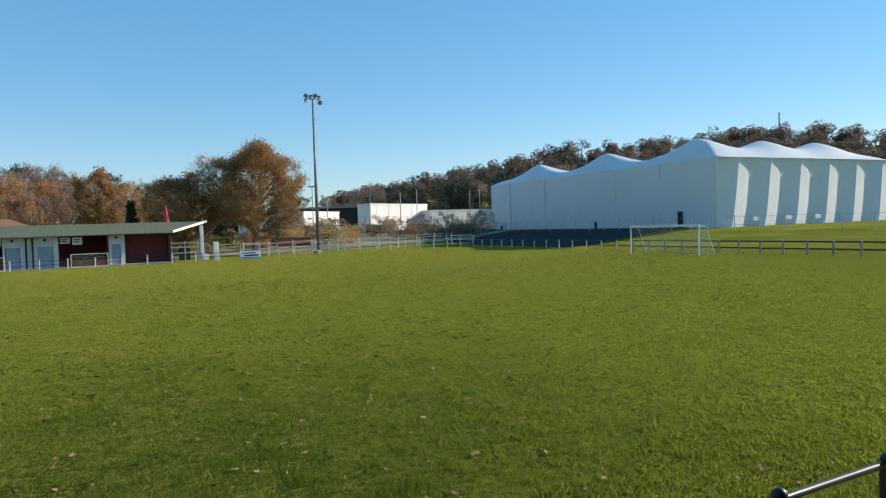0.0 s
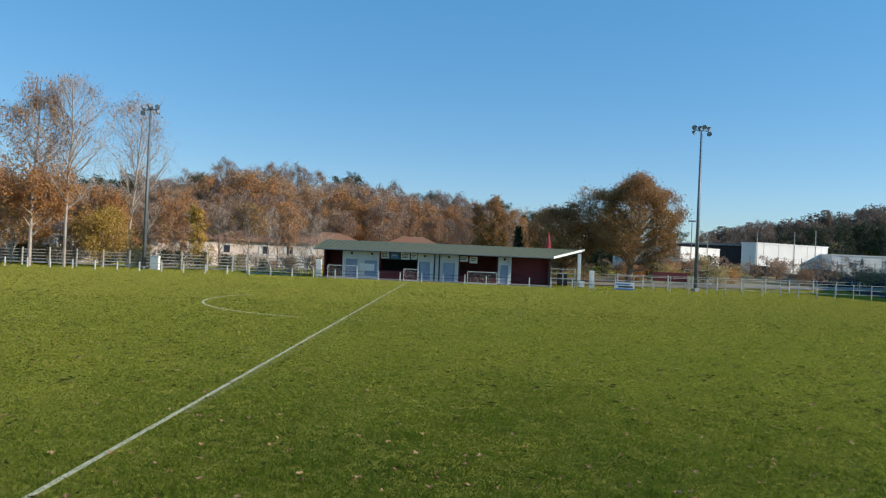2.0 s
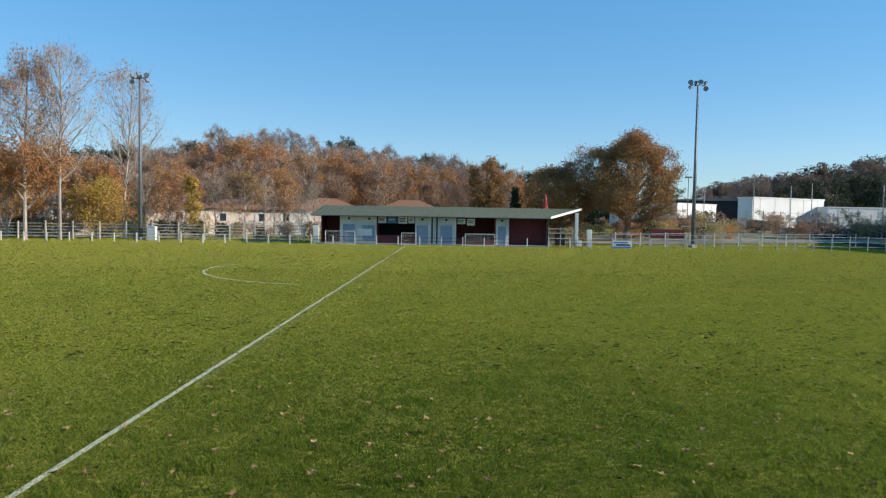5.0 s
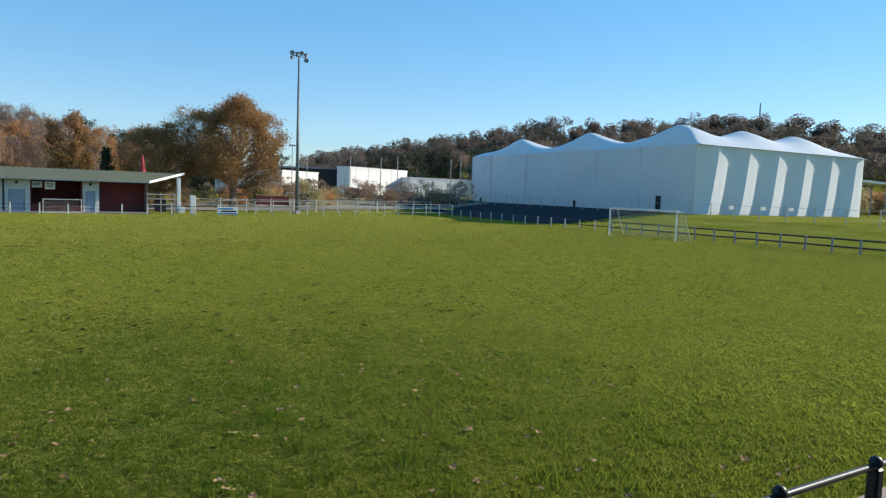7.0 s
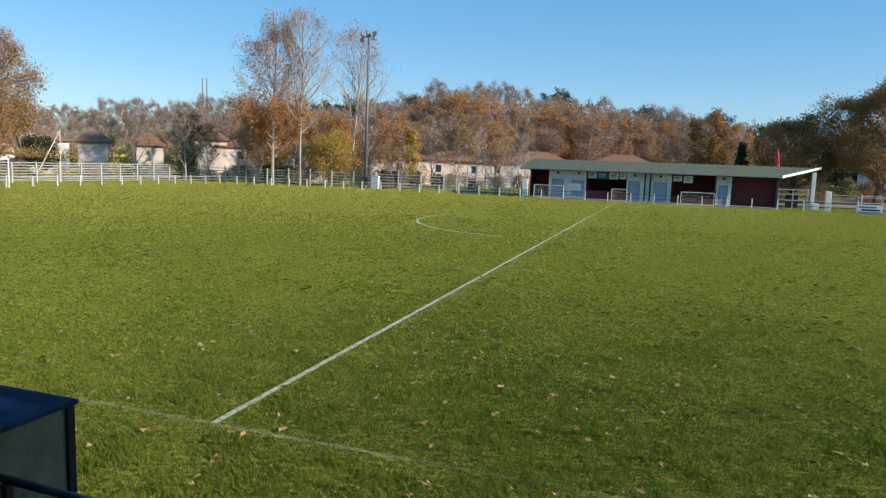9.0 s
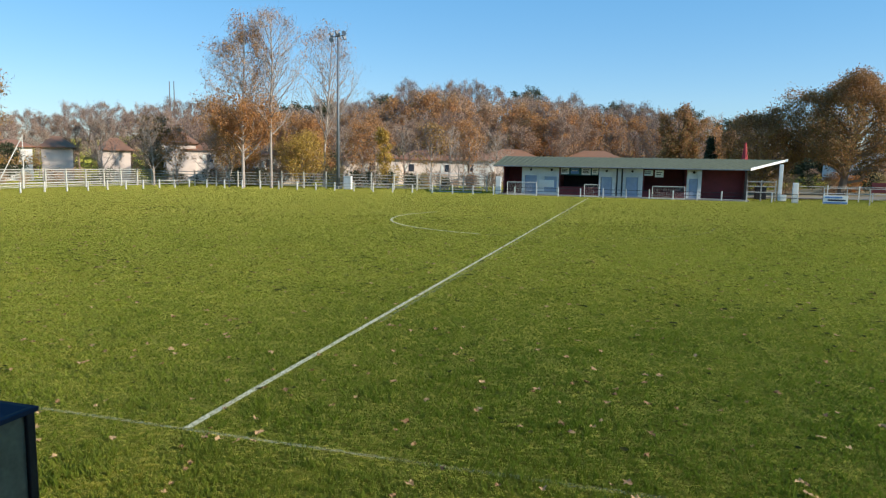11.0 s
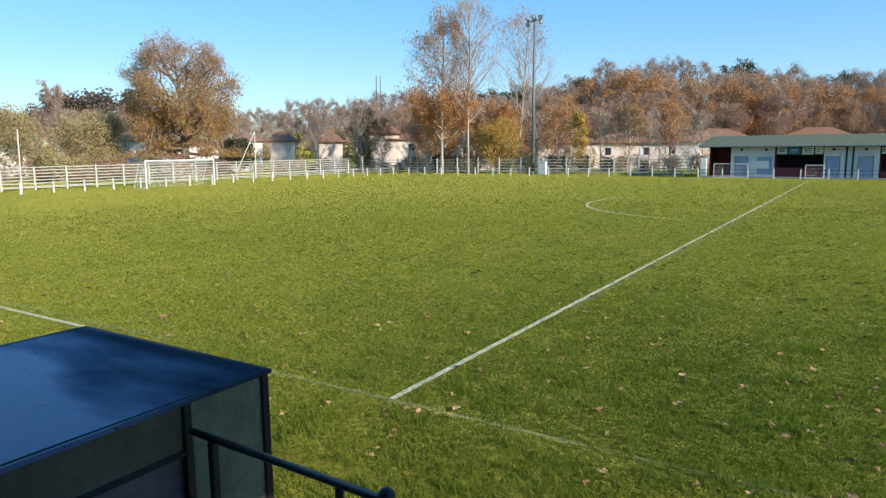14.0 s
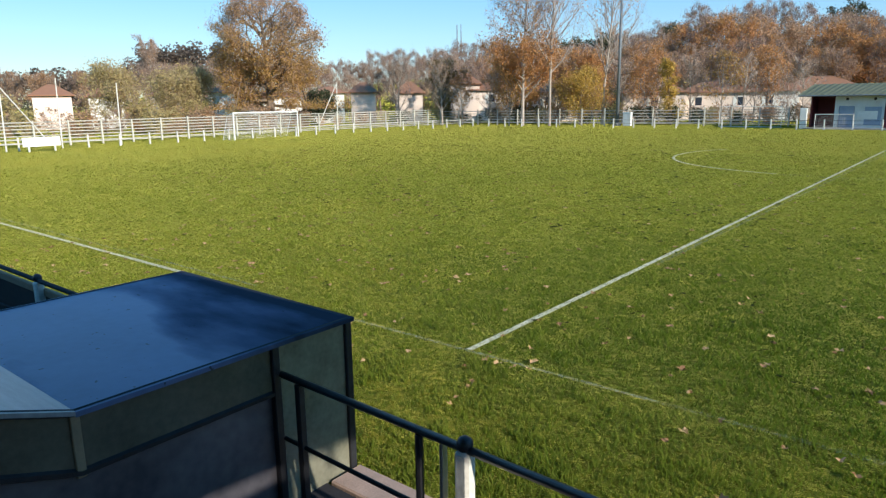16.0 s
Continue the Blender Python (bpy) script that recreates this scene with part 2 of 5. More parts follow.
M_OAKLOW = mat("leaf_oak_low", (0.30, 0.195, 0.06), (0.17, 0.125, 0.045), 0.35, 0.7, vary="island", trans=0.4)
M_YELLOW = mat("leaf_yellow", (0.58, 0.38, 0.07), (0.42, 0.27, 0.06), 0.5, 0.7, vary="island", trans=0.3)
M_OCHRE = mat("leaf_ochre", (0.52, 0.31, 0.085), (0.36, 0.215, 0.065), 0.35, 0.7, vary="island", trans=0.45)
M_EVER = mat("leaf_evergreen", (0.055, 0.068, 0.026), (0.03, 0.04, 0.018), 0.3, 0.7, vary="island", trans=0.1)
M_HEDGE = mat("hedge", (0.045, 0.062, 0.022), (0.028, 0.036, 0.016), 1.2, 0.8, vary="island")
M_RED = mat("red_fabric", (0.50, 0.05, 0.05), (0.38, 0.04, 0.04), 3, 0.7)
M_BLUE = mat("blue_panel", (0.12, 0.25, 0.50), (0.10, 0.20, 0.42), 3, 0.5)
M_ASPHALT = mat("asphalt", (0.040, 0.040, 0.045), (0.028, 0.028, 0.033), 3, 0.95, bump=0.4, spec=0.08)
M_KERB = mat("kerb_stone", (0.42, 0.30, 0.245), (0.29, 0.21, 0.17), 5, 0.9, bump=0.5)
M_STAND = mat("stand_concrete", (0.34, 0.33, 0.31), (0.26, 0.25, 0.23), 2, 0.9, bump=0.3)
M_CORR = mat("fibre_cement", (0.16, 0.15, 0.14), (0.10, 0.095, 0.09), 2, 0.85, bump=0.3)
M_SHELTER = mat("shelter_sheet", (0.13, 0.122, 0.138), (0.042, 0.041, 0.052), 1.1, 0.42, 0.0, bump=0.05, spec=0.6)


def stained_sheet(name, clean, dirt):
    """Dark sheet with ragged stains and scattered specks of dirt."""
    m = mat(name, clean, tuple(c * 0.8 for c in clean), 1.4, 0.5, bump=0.05, spec=0.25)
    n, l = m.node_tree.nodes, m.node_tree.links
    p = n["Principled BSDF"]
    was = p.inputs["Base Color"].links[0].from_socket
    geo = n.new("ShaderNodeNewGeometry")
    masks = []

    def over(value, lo, hi, below):
        mr = n.new("ShaderNodeMapRange")
        mr.inputs[1].default_value, mr.inputs[2].default_value = lo, hi
        l.new(value, mr.inputs[0])
        masks.append(mr.outputs[0])
        mx = n.new("ShaderNodeMix")
        mx.data_type = "RGBA"
        l.new(mr.outputs[0], mx.inputs[0])
        mx.inputs[7].default_value = (*dirt, 1)
        l.new(below, mx.inputs[6])
        return mx.outputs[2]

    q = n.new("ShaderNodeTexNoise")
    q.inputs["Scale"].default_value, q.inputs["Detail"].default_value = 0.9, 7
    smear = n.new("ShaderNodeMapping")
    smear.inputs["Scale"].default_value = (0.8, 2.2, 1)
    smear.inputs["Rotation"].default_value = (0, 0, 0.35)
    l.new(geo.outputs["Position"], smear.inputs["Vector"])
    l.new(smear.outputs[0], q.inputs["Vector"])
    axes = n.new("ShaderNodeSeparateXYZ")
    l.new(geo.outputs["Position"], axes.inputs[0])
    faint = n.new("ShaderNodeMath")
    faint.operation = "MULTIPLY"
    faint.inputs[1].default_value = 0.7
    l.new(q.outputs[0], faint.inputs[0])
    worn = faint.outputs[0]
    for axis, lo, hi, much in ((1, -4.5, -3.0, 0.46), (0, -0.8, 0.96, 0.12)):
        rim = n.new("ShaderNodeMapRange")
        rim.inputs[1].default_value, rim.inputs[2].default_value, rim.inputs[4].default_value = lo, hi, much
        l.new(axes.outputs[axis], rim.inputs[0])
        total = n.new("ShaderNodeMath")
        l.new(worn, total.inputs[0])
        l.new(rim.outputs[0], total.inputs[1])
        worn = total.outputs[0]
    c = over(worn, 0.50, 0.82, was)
    v = n.new("ShaderNodeTexNoise")
    v.inputs["Scale"].default_value, v.inputs["Detail"].default_value = 17, 2
    l.new(geo.outputs["Position"], v.inputs["Vector"])
    c = over(v.outputs[0], 0.71, 0.75, c)
    l.new(c, p.inputs["Base Color"])
    for name, clear, dirty in (("Roughness", 0.38, 0.95), ("Specular IOR Level", 0.30, 0.02)):
        gloss = n.new("ShaderNodeMapRange")
        gloss.inputs[3].default_value, gloss.inputs[4].default_value = clear, dirty
        l.new(masks[0], gloss.inputs[0])
        l.new(gloss.outputs[0], p.inputs[name])
    return m


# sheet blue includes the sky's reflection, mixed into the base colour
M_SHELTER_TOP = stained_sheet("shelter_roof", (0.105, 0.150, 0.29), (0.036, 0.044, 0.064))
# paler than the main roof: its sky reflection is painted into the colour
M_SHELTER_PALE = mat("shelter_sheet_pale", (0.30, 0.32, 0.34), (0.20, 0.21, 0.23), 2.0, 0.3, stretch=(1, 8, 1))
M_PANEL = glass_material("milky_panel", (0.245, 0.24, 0.18), 0.78)
M_STRIP = glass_material("smoked_strip", (0.135, 0.125, 0.095), 0.9)
M_RAILPAINT = mat("rail_paint", (0.055, 0.057, 0.06), (0.022, 0.023, 0.025), 7, 0.32, 0.4)
M_GREENNET = mat("green_windbreak", (0.060, 0.085, 0.066), (0.040, 0.058, 0.046), 2, 0.8)
M_WOOD = mat("weathered_wood", (0.30, 0.22, 0.14), (0.20, 0.15, 0.10), 3, 0.85, bump=0.3)
M_LEAF = mat("fallen_leaf", (0.21, 0.095, 0.032), (0.52, 0.34, 0.17), 3, 0.8, vary="island")
M_DIVOT_SHADE = mat("divot_shade", (0.050, 0.056, 0.012), (0.022, 0.025, 0.008), 6, 0.95, vary="island", spec=0.05)
M_DRY = mat("dry_yard", (0.35, 0.265, 0.15), (0.23, 0.20, 0.10), 0.5, 0.95, bump=0.4)
M_LAWN = mat("dry_lawn", (0.30, 0.27, 0.055), (0.150, 0.160, 0.016), 0.45, 0.9, bump=0.5, stretch=(1, 0.35, 1), spec=0.0)
M_GRAVEL = mat("gravel", (0.30, 0.26, 0.20), (0.21, 0.18, 0.14), 0.8, 0.95, bump=0.4)


# ---- mesh helpers ----
def mesh_of(name, verts, faces, material, smooth=False):
    me = bpy.data.meshes.new(name)
    me.from_pydata([tuple(v) for v in verts], [], faces)
    me.materials.append(material)
    if smooth:
        me.shade_smooth()
    me.update()
    return me


def part(name, bm, material, parent=None, label="", smooth=False):
    """Links a bmesh as one mesh object, under a thing or a part when given."""
    me = bpy.data.meshes.new(name)
    bmesh.ops.recalc_face_normals(bm, faces=bm.faces)
    bm.to_mesh(me)
    bm.free()
    me.materials.append(material)
    if smooth:
        me.shade_smooth()
    ob = new(name, me)
    if parent:
        ob.parent = parent
    return tagged(ob, label)


def hang(name, me, parent, m=None, label=""):
    """One more object on a mesh that exists already."""
    ob = new(name, me)
    ob.parent = parent
    if m is not None:
        ob.matrix_basis = m
    return tagged(ob, label)


def thing(name, label, category, m=None, group="", kind=""):
    ob = new(name)
    if m is not None:
        ob.matrix_basis = m
    return tagged(ob, label, category, group, kind)


def box(bm, x0, x1, y0, y1, z0, z1, bevel=0.0):
    made = bmesh.ops.create_cube(bm, size=1)
    m = Matrix.Translation(((x0 + x1) / 2, (y0 + y1) / 2, (z0 + z1) / 2)) @ Matrix.Diagonal((x1 - x0, y1 - y0, z1 - z0, 1))
    bmesh.ops.transform(bm, matrix=m, verts=made["verts"])
    if bevel:
        edges = list({e for v in made["verts"] for e in v.link_edges})
        bmesh.ops.bevel(bm, geom=edges, offset=bevel, segments=1, affect="EDGES")
    return bm


def boxed(x0, x1, y0, y1, z0, z1, bevel=0.0):
    return box(bmesh.new(), x0, x1, y0, y1, z0, z1, bevel)


def rod(bm, a, b, r0, r1=None, n=8):
    a, b = Vector(a), Vector(b)
    d = b - a
    made = bmesh.ops.create_cone(bm, cap_ends=True, segments=n, radius1=r0, radius2=r0 if r1 is None else r1, depth=d.length)
    m = Matrix.Translation((a + b) / 2) @ d.to_track_quat("Z", "Y").to_matrix().to_4x4()
    bmesh.ops.transform(bm, matrix=m, verts=made["verts"])
    return bm


def rodded(a, b, r0, r1=None, n=8):
    return rod(bmesh.new(), a, b, r0, r1, n)


# ---- ground ----
SKYLINE = [(80, 1.9), (68, 2.0), (64, 2.0), (62, 3.5), (57, 3.6), (47, 3.3), (43, 4.4), (37, 4.1), (30, 4.4), (23, 5.0), (19, 6.1),
           (15, 6.3), (11.5, 5.6), (7, 6.0), (4, 4.7), (0, 4.8), (-5.8, 3.9), (-12, 3.0), (-20, 2.5), (-23, 3.2), (-28, 4.0),
           (-33, 4.7), (-36, 5.1), (-40, 6.0), (-46, 5.7), (-50, 6.4), (-57, 6.3), (-63, 5.4), (-70, 4.6), (-80, 4.0)]
EYE = (5.2, -6.9, 3.35)


def skyline(bearing):
    return np.interp(-bearing, [-b for b, e in SKYLINE], [e for b, e in SKYLINE])


def step(v, lo, hi):
    t = min(1.0, max(0.0, (v - lo) / (hi - lo)))
    return t * t * (3 - 2 * t)


def ground_z(x, y):
    dx, dy = x - EYE[0], y - EYE[1]
    d = math.hypot(dx, dy)
    z = 1.6 * step(x, 55.5, 76) * step(y, -60, 0)
    z = max(z, 2.3 * step(y, 72, 118) * step(x, 8, 45))
    if dy > 0:
        rise = max(0.0, 3.3 + 330 * math.tan(radians(skyline(math.degrees(math.atan2(-dx, dy))))) - 15)
        z += step(d, 150, 330) * rise * step(dy, 0, 60)
    return z


def build_ground():
    n = 130
    c = [(60 * math.sinh(4.4 * (2 * i / n - 1))) * 1.0 for i in range(n + 1)]
    verts = [(x, y + 20, ground_z(x, y + 20)) for y in c for x in c]
    faces = [(j * (n + 1) + i, j * (n + 1) + i + 1, (j + 1) * (n + 1) + i + 1, (j + 1) * (n + 1) + i) for j in range(n) for i in range(n)]
    ob = new("ground", mesh_of("ground", verts, faces, M_TURF, True))
    tagged(ob, "mown green grass of a football ground with fallen leaves", "ground", kind="structure")


build_ground()


def strip(name, pts, width, material, label, z=0.004, across=1):
    """A band along a line of points on the grass."""
    verts, faces = [], []
    w = across + 1
    for i, p in enumerate(pts):
        a, b = Vector(pts[max(0, i - 1)]), Vector(pts[min(len(pts) - 1, i + 1)])
        d = (b - a).normalized()
        s = Vector((-d.y, d.x)) * width / 2
        for j in range(w):
            k = 1 - 2 * j / across
            verts.append((p[0] + k * s.x, p[1] + k * s.y, z + ground_z(p[0] + k * s.x, p[1] + k * s.y)))
        if i:
            faces += [((i - 1) * w + j, (i - 1) * w + j + 1, i * w + j + 1, i * w + j) for j in range(across)]
    ob = new(name, mesh_of(name, verts, faces, material))
    return tagged(ob, label, "field line" if "line" in name or "circle" in name else "ground", kind="structure")


PITCH_W = 66.5
strip("halfway_line", [(0, y) for y in np.linspace(0, PITCH_W, 80)], 0.10, M_LINE, "white chalk halfway line on the grass", 0.035)
strip("old_halfway_line", [(0.12 + 0.006 * y, y) for y in np.linspace(6, 48, 40)], 0.09, paint_line_material("line_ghost", 0.3), "faint older chalk line beside the halfway line", 0.045)
strip("touchline", [(x, 0) for x in np.linspace(-49, -4, 50)], 0.11, M_LINE, "white chalk touchline on the grass", 0.035)
strip("touchline", [(x, 0) for x in np.linspace(-4, 2.6, 12)], 0.07, M_LINE_WORN, "worn white chalk touchline on the grass", 0.02)
strip("old_touchline", [(x, 0.24 - 0.003 * x) for x in np.linspace(-40, -5, 40)], 0.07, M_LINE_WORN, "faint older chalk stroke beside the touchline", 0.04)
strip("touchline_worn", [(x, 0) for x in np.linspace(2.6, 7, 12)], 0.08, paint_line_material("line_nearly_gone", 0.25), "almost worn away chalk touchline", 0.02)
circle = [(-9.15 * math.cos(a), PITCH_W / 2 - 9.15 * math.sin(a)) for a in np.linspace(-0.5, 1.35, 50)]
strip("centre_circle", circle, 0.14, M_LINE, "white chalk centre circle on the grass", 0.06)
circle = [(-9.15 * math.cos(a), PITCH_W / 2 - 9.15 * math.sin(a)) for a in np.linspace(1.35, 3.1, 50)]
strip("centre_circle_worn", circle, 0.09, M_LINE_WORN, "faded chalk centre circle on the grass", 0.055)
box_l = [(-49, 13.1), (-32.5, 13.1), (-32.5, 53.4), (-49, 53.4)]
strip("penalty_area_line", [tuple(np.array(box_l[0]) * (1 - t) + np.array(box_l[1]) * t) for t in np.linspace(0, 1, 20)], 0.09, M_LINE_WORN, "faded chalk penalty area line", 0.055)
strip("yard", [(11 + 66 * t, 85.5 + 13 * t) for t in np.linspace(0, 1, 60)], 19.0, M_DRY, "dry trodden yard of thin grass and earth", 0.07, 16)
strip("gravel_path", [(16 + 58 * t, 79 + 12 * t) for t in np.linspace(0, 1, 40)], 4.0, M_GRAVEL, "pale worn gravel path across the grass", 0.12, 4)
# dark sheet cut to the tent hall's shadow, making it blacker
strip("shadow_apron", [(66.4 + 0.06 * (y - 56), y) for y in np.linspace(53, 112, 44)], 20.8, M_ASPHALT, "dark tarmac sheet laid to deepen the tent hall's shadow", 0.10, 24)
strip("hall_lawn", [(82, y) for y in np.linspace(-20, 47, 60)], 54, M_LAWN, "pale patchy lawn before the tent hall", 0.05, 40)


# ---- tent hall ----
def build_tent():
    hall = thing("tent_hall", "large white membrane sports hall with nine pointed roof peaks", "sports hall")
    n0, u, v = Vector((77.3, 50.05, 0)), Vector((3.6, 55.9, 0)), Vector((36.0, -2.0, 0))
    zb, zt = 1.3, 10.45
    peaks = [(a, b) for a in (0.10, 0.43, 0.77) for b in (0.085, 0.42, 0.74)]

    def at(a, b, z):
        p = n0 + u * a + v * b
        return (p.x, p.y, z)

    # roof: cones with hollow flanks that run out at the eaves
    nu, nv = 108, 84
    verts, faces = [], []
    for i in range(nu + 1):
        for j in range(nv + 1):
            a, b = i / nu, j / nv
            over = -0.007 if i == 0 else a
            h = 0.0
            for pa, pb in peaks:
                r = math.hypot((a - pa) * 56, (b - pb) * 36)
                r = math.sqrt(r * r + 0.7) - 0.83
                h += max(0.0, 1.0 - r / 10.5) ** 2.3
            edge = min(1.0, min(a, 1 - a) * 14, min(b, 1 - b) * 14)
            edge = edge * (2 - edge)
            verts.append(at(over, b, zt - 0.02 + 0.95 * edge + 2.1 * min(1.0, h) * edge))
    for i in range(nu):
        for j in range(nv):
            k = i * (nv + 1) + j
            faces.append((k, k + 1, k + nv + 2, k + nv + 1))
    roof = new("roof", mesh_of("roof", verts, faces, M_MEMBRANE, True))
    roof.parent = hall
    # plain walls: gable facing the pitch and the two hidden ones, slightly bellied
    for (a0, b0), (a1, b1) in (((0, 0), (1, 0)), ((1, 0), (1, 1)), ((1, 1), (0, 1))):
        verts, faces = [], []
        for i in range(73):
            t = i / 72
            for k in range(9):
                s = k / 8
                p = Vector(at(a0 + (a1 - a0) * t, b0 + (b1 - b0) * t, zb + (zt - zb) * s))
                out = Vector((-1, 0.06, 0)) if b0 == b1 == 0 else Vector((0, 0, 0))
                verts.append(p + out * (0.22 * math.sin(t * 9 * math.pi) ** 2 * math.sin(s * math.pi)))
        for i in range(72):
            for k in range(8):
                q = i * 9 + k
                faces.append((q, q + 1, q + 10, q + 9))
        w = new("wall", mesh_of("wall", verts, faces, M_MEMBRANE, True))
        w.parent = hall
    # long side with six pulled folds
    nb, rows = 6, 16
    steps = (0.0, 0.2, 0.4, 0.6, 0.8, 1.0)
    cols = [(bay, k) for bay in range(nb) for k in range(9)] + [(nb, 0)]
    verts, faces = [], []
    for bay, k in cols:
        for q in range(rows + 1):
            s = q / rows
            pull = 0.24 + 0.80 * (1 - s) ** 1.25
            crest = 0.20 + 0.47 * s ** 0.7
            if k <= 5:
                f, prof = crest * steps[k], steps[k] ** 1.6
            else:
                g = (k - 5) / 4
                f, prof = crest + (1 - crest) * g, (1 - 0.82 * g if g < 0.8 else 0.0)
            p = n0 + v * ((bay + f) / nb) + Vector((-0.055, -0.998, 0)) * pull * prof
            verts.append((p.x, p.y, zb + (zt - zb) * s))
    for i in range(len(cols) - 1):
        for q in range(rows):
            o = i * (rows + 1) + q
            faces.append((o, o + rows + 1, o + rows + 2, o + 1))
    w = new("folded_wall", mesh_of("folded_wall", verts, faces, M_MEMBRANE, True))
    w.parent = hall
    for e in w.data.edges:
        if all(cols[i // (rows + 1)][1] == 5 for i in e.vertices):
            e.use_edge_sharp = True
    tagged(w, "white membrane wall pulled into six flared folds")
    # seams on the gable, eave bead, doors
    for a in (0.0, 0.17, 0.335, 0.5, 0.665, 0.87, 1.0):
        p = n0 + u * a
        dark = a in (0.17, 0.665, 0.87)
        part("seam", rodded((p.x - 0.12, p.y, zb), (p.x - 0.12, p.y, zt), 0.05 if dark else 0.02, n=6), M_SEAM, hall)
    bm = bmesh.new()
    rod(bm, at(0, 0, zt), at(0, 1, zt), 0.03, n=6)
    part("eave_cable", bm, M_SEAM, hall)
    for a, w, h in ((0.105, 0.8, 2.3), (0.42, 0.5, 1.2), (0.93, 0.6, 1.0)):
        p = n0 + u * a
        part("door", boxed(p.x - 0.22, p.x - 0.14, p.y - w / 2, p.y + w / 2, 1.4, 1.5 + h, 0.01), M_DARK, hall)
    for b in (0.13, 0.30, 0.46):
        p = n0 + v * b
        part("vent", boxed(p.x - 0.6, p.x + 0.6, p.y - 2.0, p.y - 1.9, 2.3, 2.8, 0.02), M_WHITE, hall)


build_tent()


# ---- clubhouse ----
def wall_run(shed, x0, x1, z0, z1, material, name="wall", y=71.0, t=0.2):
    return part(name, boxed(x0, x1, y, y + t, z0, z1), material, shed)


def build_shed():
    shed = thing("clubhouse", "low white and maroon clubhouse with a green sheet roof", "clubhouse")
    Z = 0.05
    part("floor_slab", boxed(-10.4, 16.2, 69.9, 77, 0.0, 0.12), M_STAND, shed)
    # white bays
    for x0, x1, door in ((-7.9, -3.7, (-7.55, -6.15)), (0.75, 2.55, (0.95, 2.2)), (3.4, 5.45, (3.65, 5.0)), (10.0, 11.5, (10.25, 11.15))):
        wall_run(shed, x0, door[0], Z, 3.3, M_RENDERED)
        wall_run(shed, door[1], x1, Z, 3.3, M_RENDERED)
        wall_run(shed, door[0], door[1], 2.3, 3.3, M_RENDERED)
        d = part("door", boxed(door[0] + 0.05, door[1] - 0.05, 71.06, 71.12, 0.12, 2.25, 0.008), M_BLUEDOOR, shed)
        part("frame", boxed(door[0], door[1], 71.05, 71.09, 2.25, 2.3), M_WHITE, d)
        part("handle", boxed(door[1] - 0.25, door[1] - 0.13, 71.0, 71.06, 1.1, 1.14), M_STEEL, d)
        c = (door[0] + door[1]) / 2
        part("wall_lamp", rodded((c, 70.86, 2.9), (c, 71.0, 2.9), 0.14, 0.10, 10), M_DARK, shed)
    part("wall_lamp", rodded((-4.5, 70.86, 2.9), (-4.5, 71.0, 2.9), 0.14, 0.10, 10), M_DARK, shed)
    w = part("window", boxed(-5.3, -3.9, 70.97, 71.0, 0.4, 2.15, 0.01), M_BLUEDOOR, shed)
    part("shutter", boxed(-5.9, -4.2, 70.92, 70.96, 0.95, 1.75, 0.01), M_HOUSEW, w)
    # maroon recesses
    wall_run(shed, -10.1, -7.9, Z, 3.3, M_MAROON, y=74.0)
    wall_run(shed, 11.5, 15.9, Z, 3.3, M_MAROON, y=72.4)
    wall_run(shed, 5.45, 10.0, Z, 3.3, M_MAROON, y=75.0)
    wall_run(shed, -3.7, 0.75, Z, 3.3, M_DARK, y=75.0)
    for x in (-10.1, -7.9, -3.7, 0.75, 5.45, 9.85, 15.75):
        part("cross_wall", boxed(x, x + 0.15, 71.2, 76.8, Z, 3.3), M_MAROON, shed)
    part("back_wall", boxed(-10.1, 15.9, 76.6, 76.8, Z, 4.1), M_RENDERED, shed)
    part("counter", boxed(-3.7, 0.75, 71.0, 71.5, Z, 1.05, 0.01), M_MAROON, shed, "maroon serving counter")
    part("header_panel", boxed(-3.65, 0.7, 71.3, 71.36, 2.35, 3.25), M_TEAL, shed)
    part("low_wall", boxed(5.5, 9.9, 71.0, 71.15, Z, 0.75, 0.01), M_MAROON, shed)
    # roof: sheets with raised ribs, its far verge running out over the open canopy
    verts, faces = [], []
    n = 150
    for i in range(n + 1):
        t = i / n
        z = 0.045 if i % 3 == 0 else 0.0
        verts += [(-11.1 + 27.2 * t, 70.0, 3.30 + z), (-11.1 + 31.9 * t, 77.2, 4.45 + z)]
        if i:
            faces.append((2 * i - 2, 2 * i, 2 * i + 1, 2 * i - 1))
    r = new("roof", mesh_of("roof", verts, faces, M_GREENROOF))
    r.parent = shed
    tagged(r, "green ribbed sheet metal roof")
    bm = bmesh.new()
    q = [(-11.05, 70.25, 3.3), (16.05, 70.25, 3.3), (20.7, 77.15, 4.42), (-11.05, 77.15, 4.42)]
    top = [bm.verts.new(p) for p in q]
    low = [bm.verts.new((p[0], p[1], p[2] - 0.14)) for p in q]
    bm.faces.new(top)
    bm.faces.new(low[::-1])
    for i in range(4):
        bm.faces.new((top[i], low[i], low[(i + 1) % 4], top[(i + 1) % 4]))
    part("roof_deck", bm, M_DARK, r)
    part("gutter", boxed(-11.1, 16.1, 69.9, 70.02, 3.19, 3.31, 0.02), M_POLE, r, "grey front gutter")
    bm = bmesh.new()
    a, b = Vector((16.12, 70.2, 3.2)), Vector((20.85, 77.1, 4.30))
    v = [bm.verts.new(p) for p in (a, b, b + Vector((0, 0, 0.26)), a + Vector((0, 0, 0.26)))]
    w = [bm.verts.new(p.co + Vector((0.06, -0.04, 0))) for p in v]
    bm.faces.new(v)
    bm.faces.new(w[::-1])
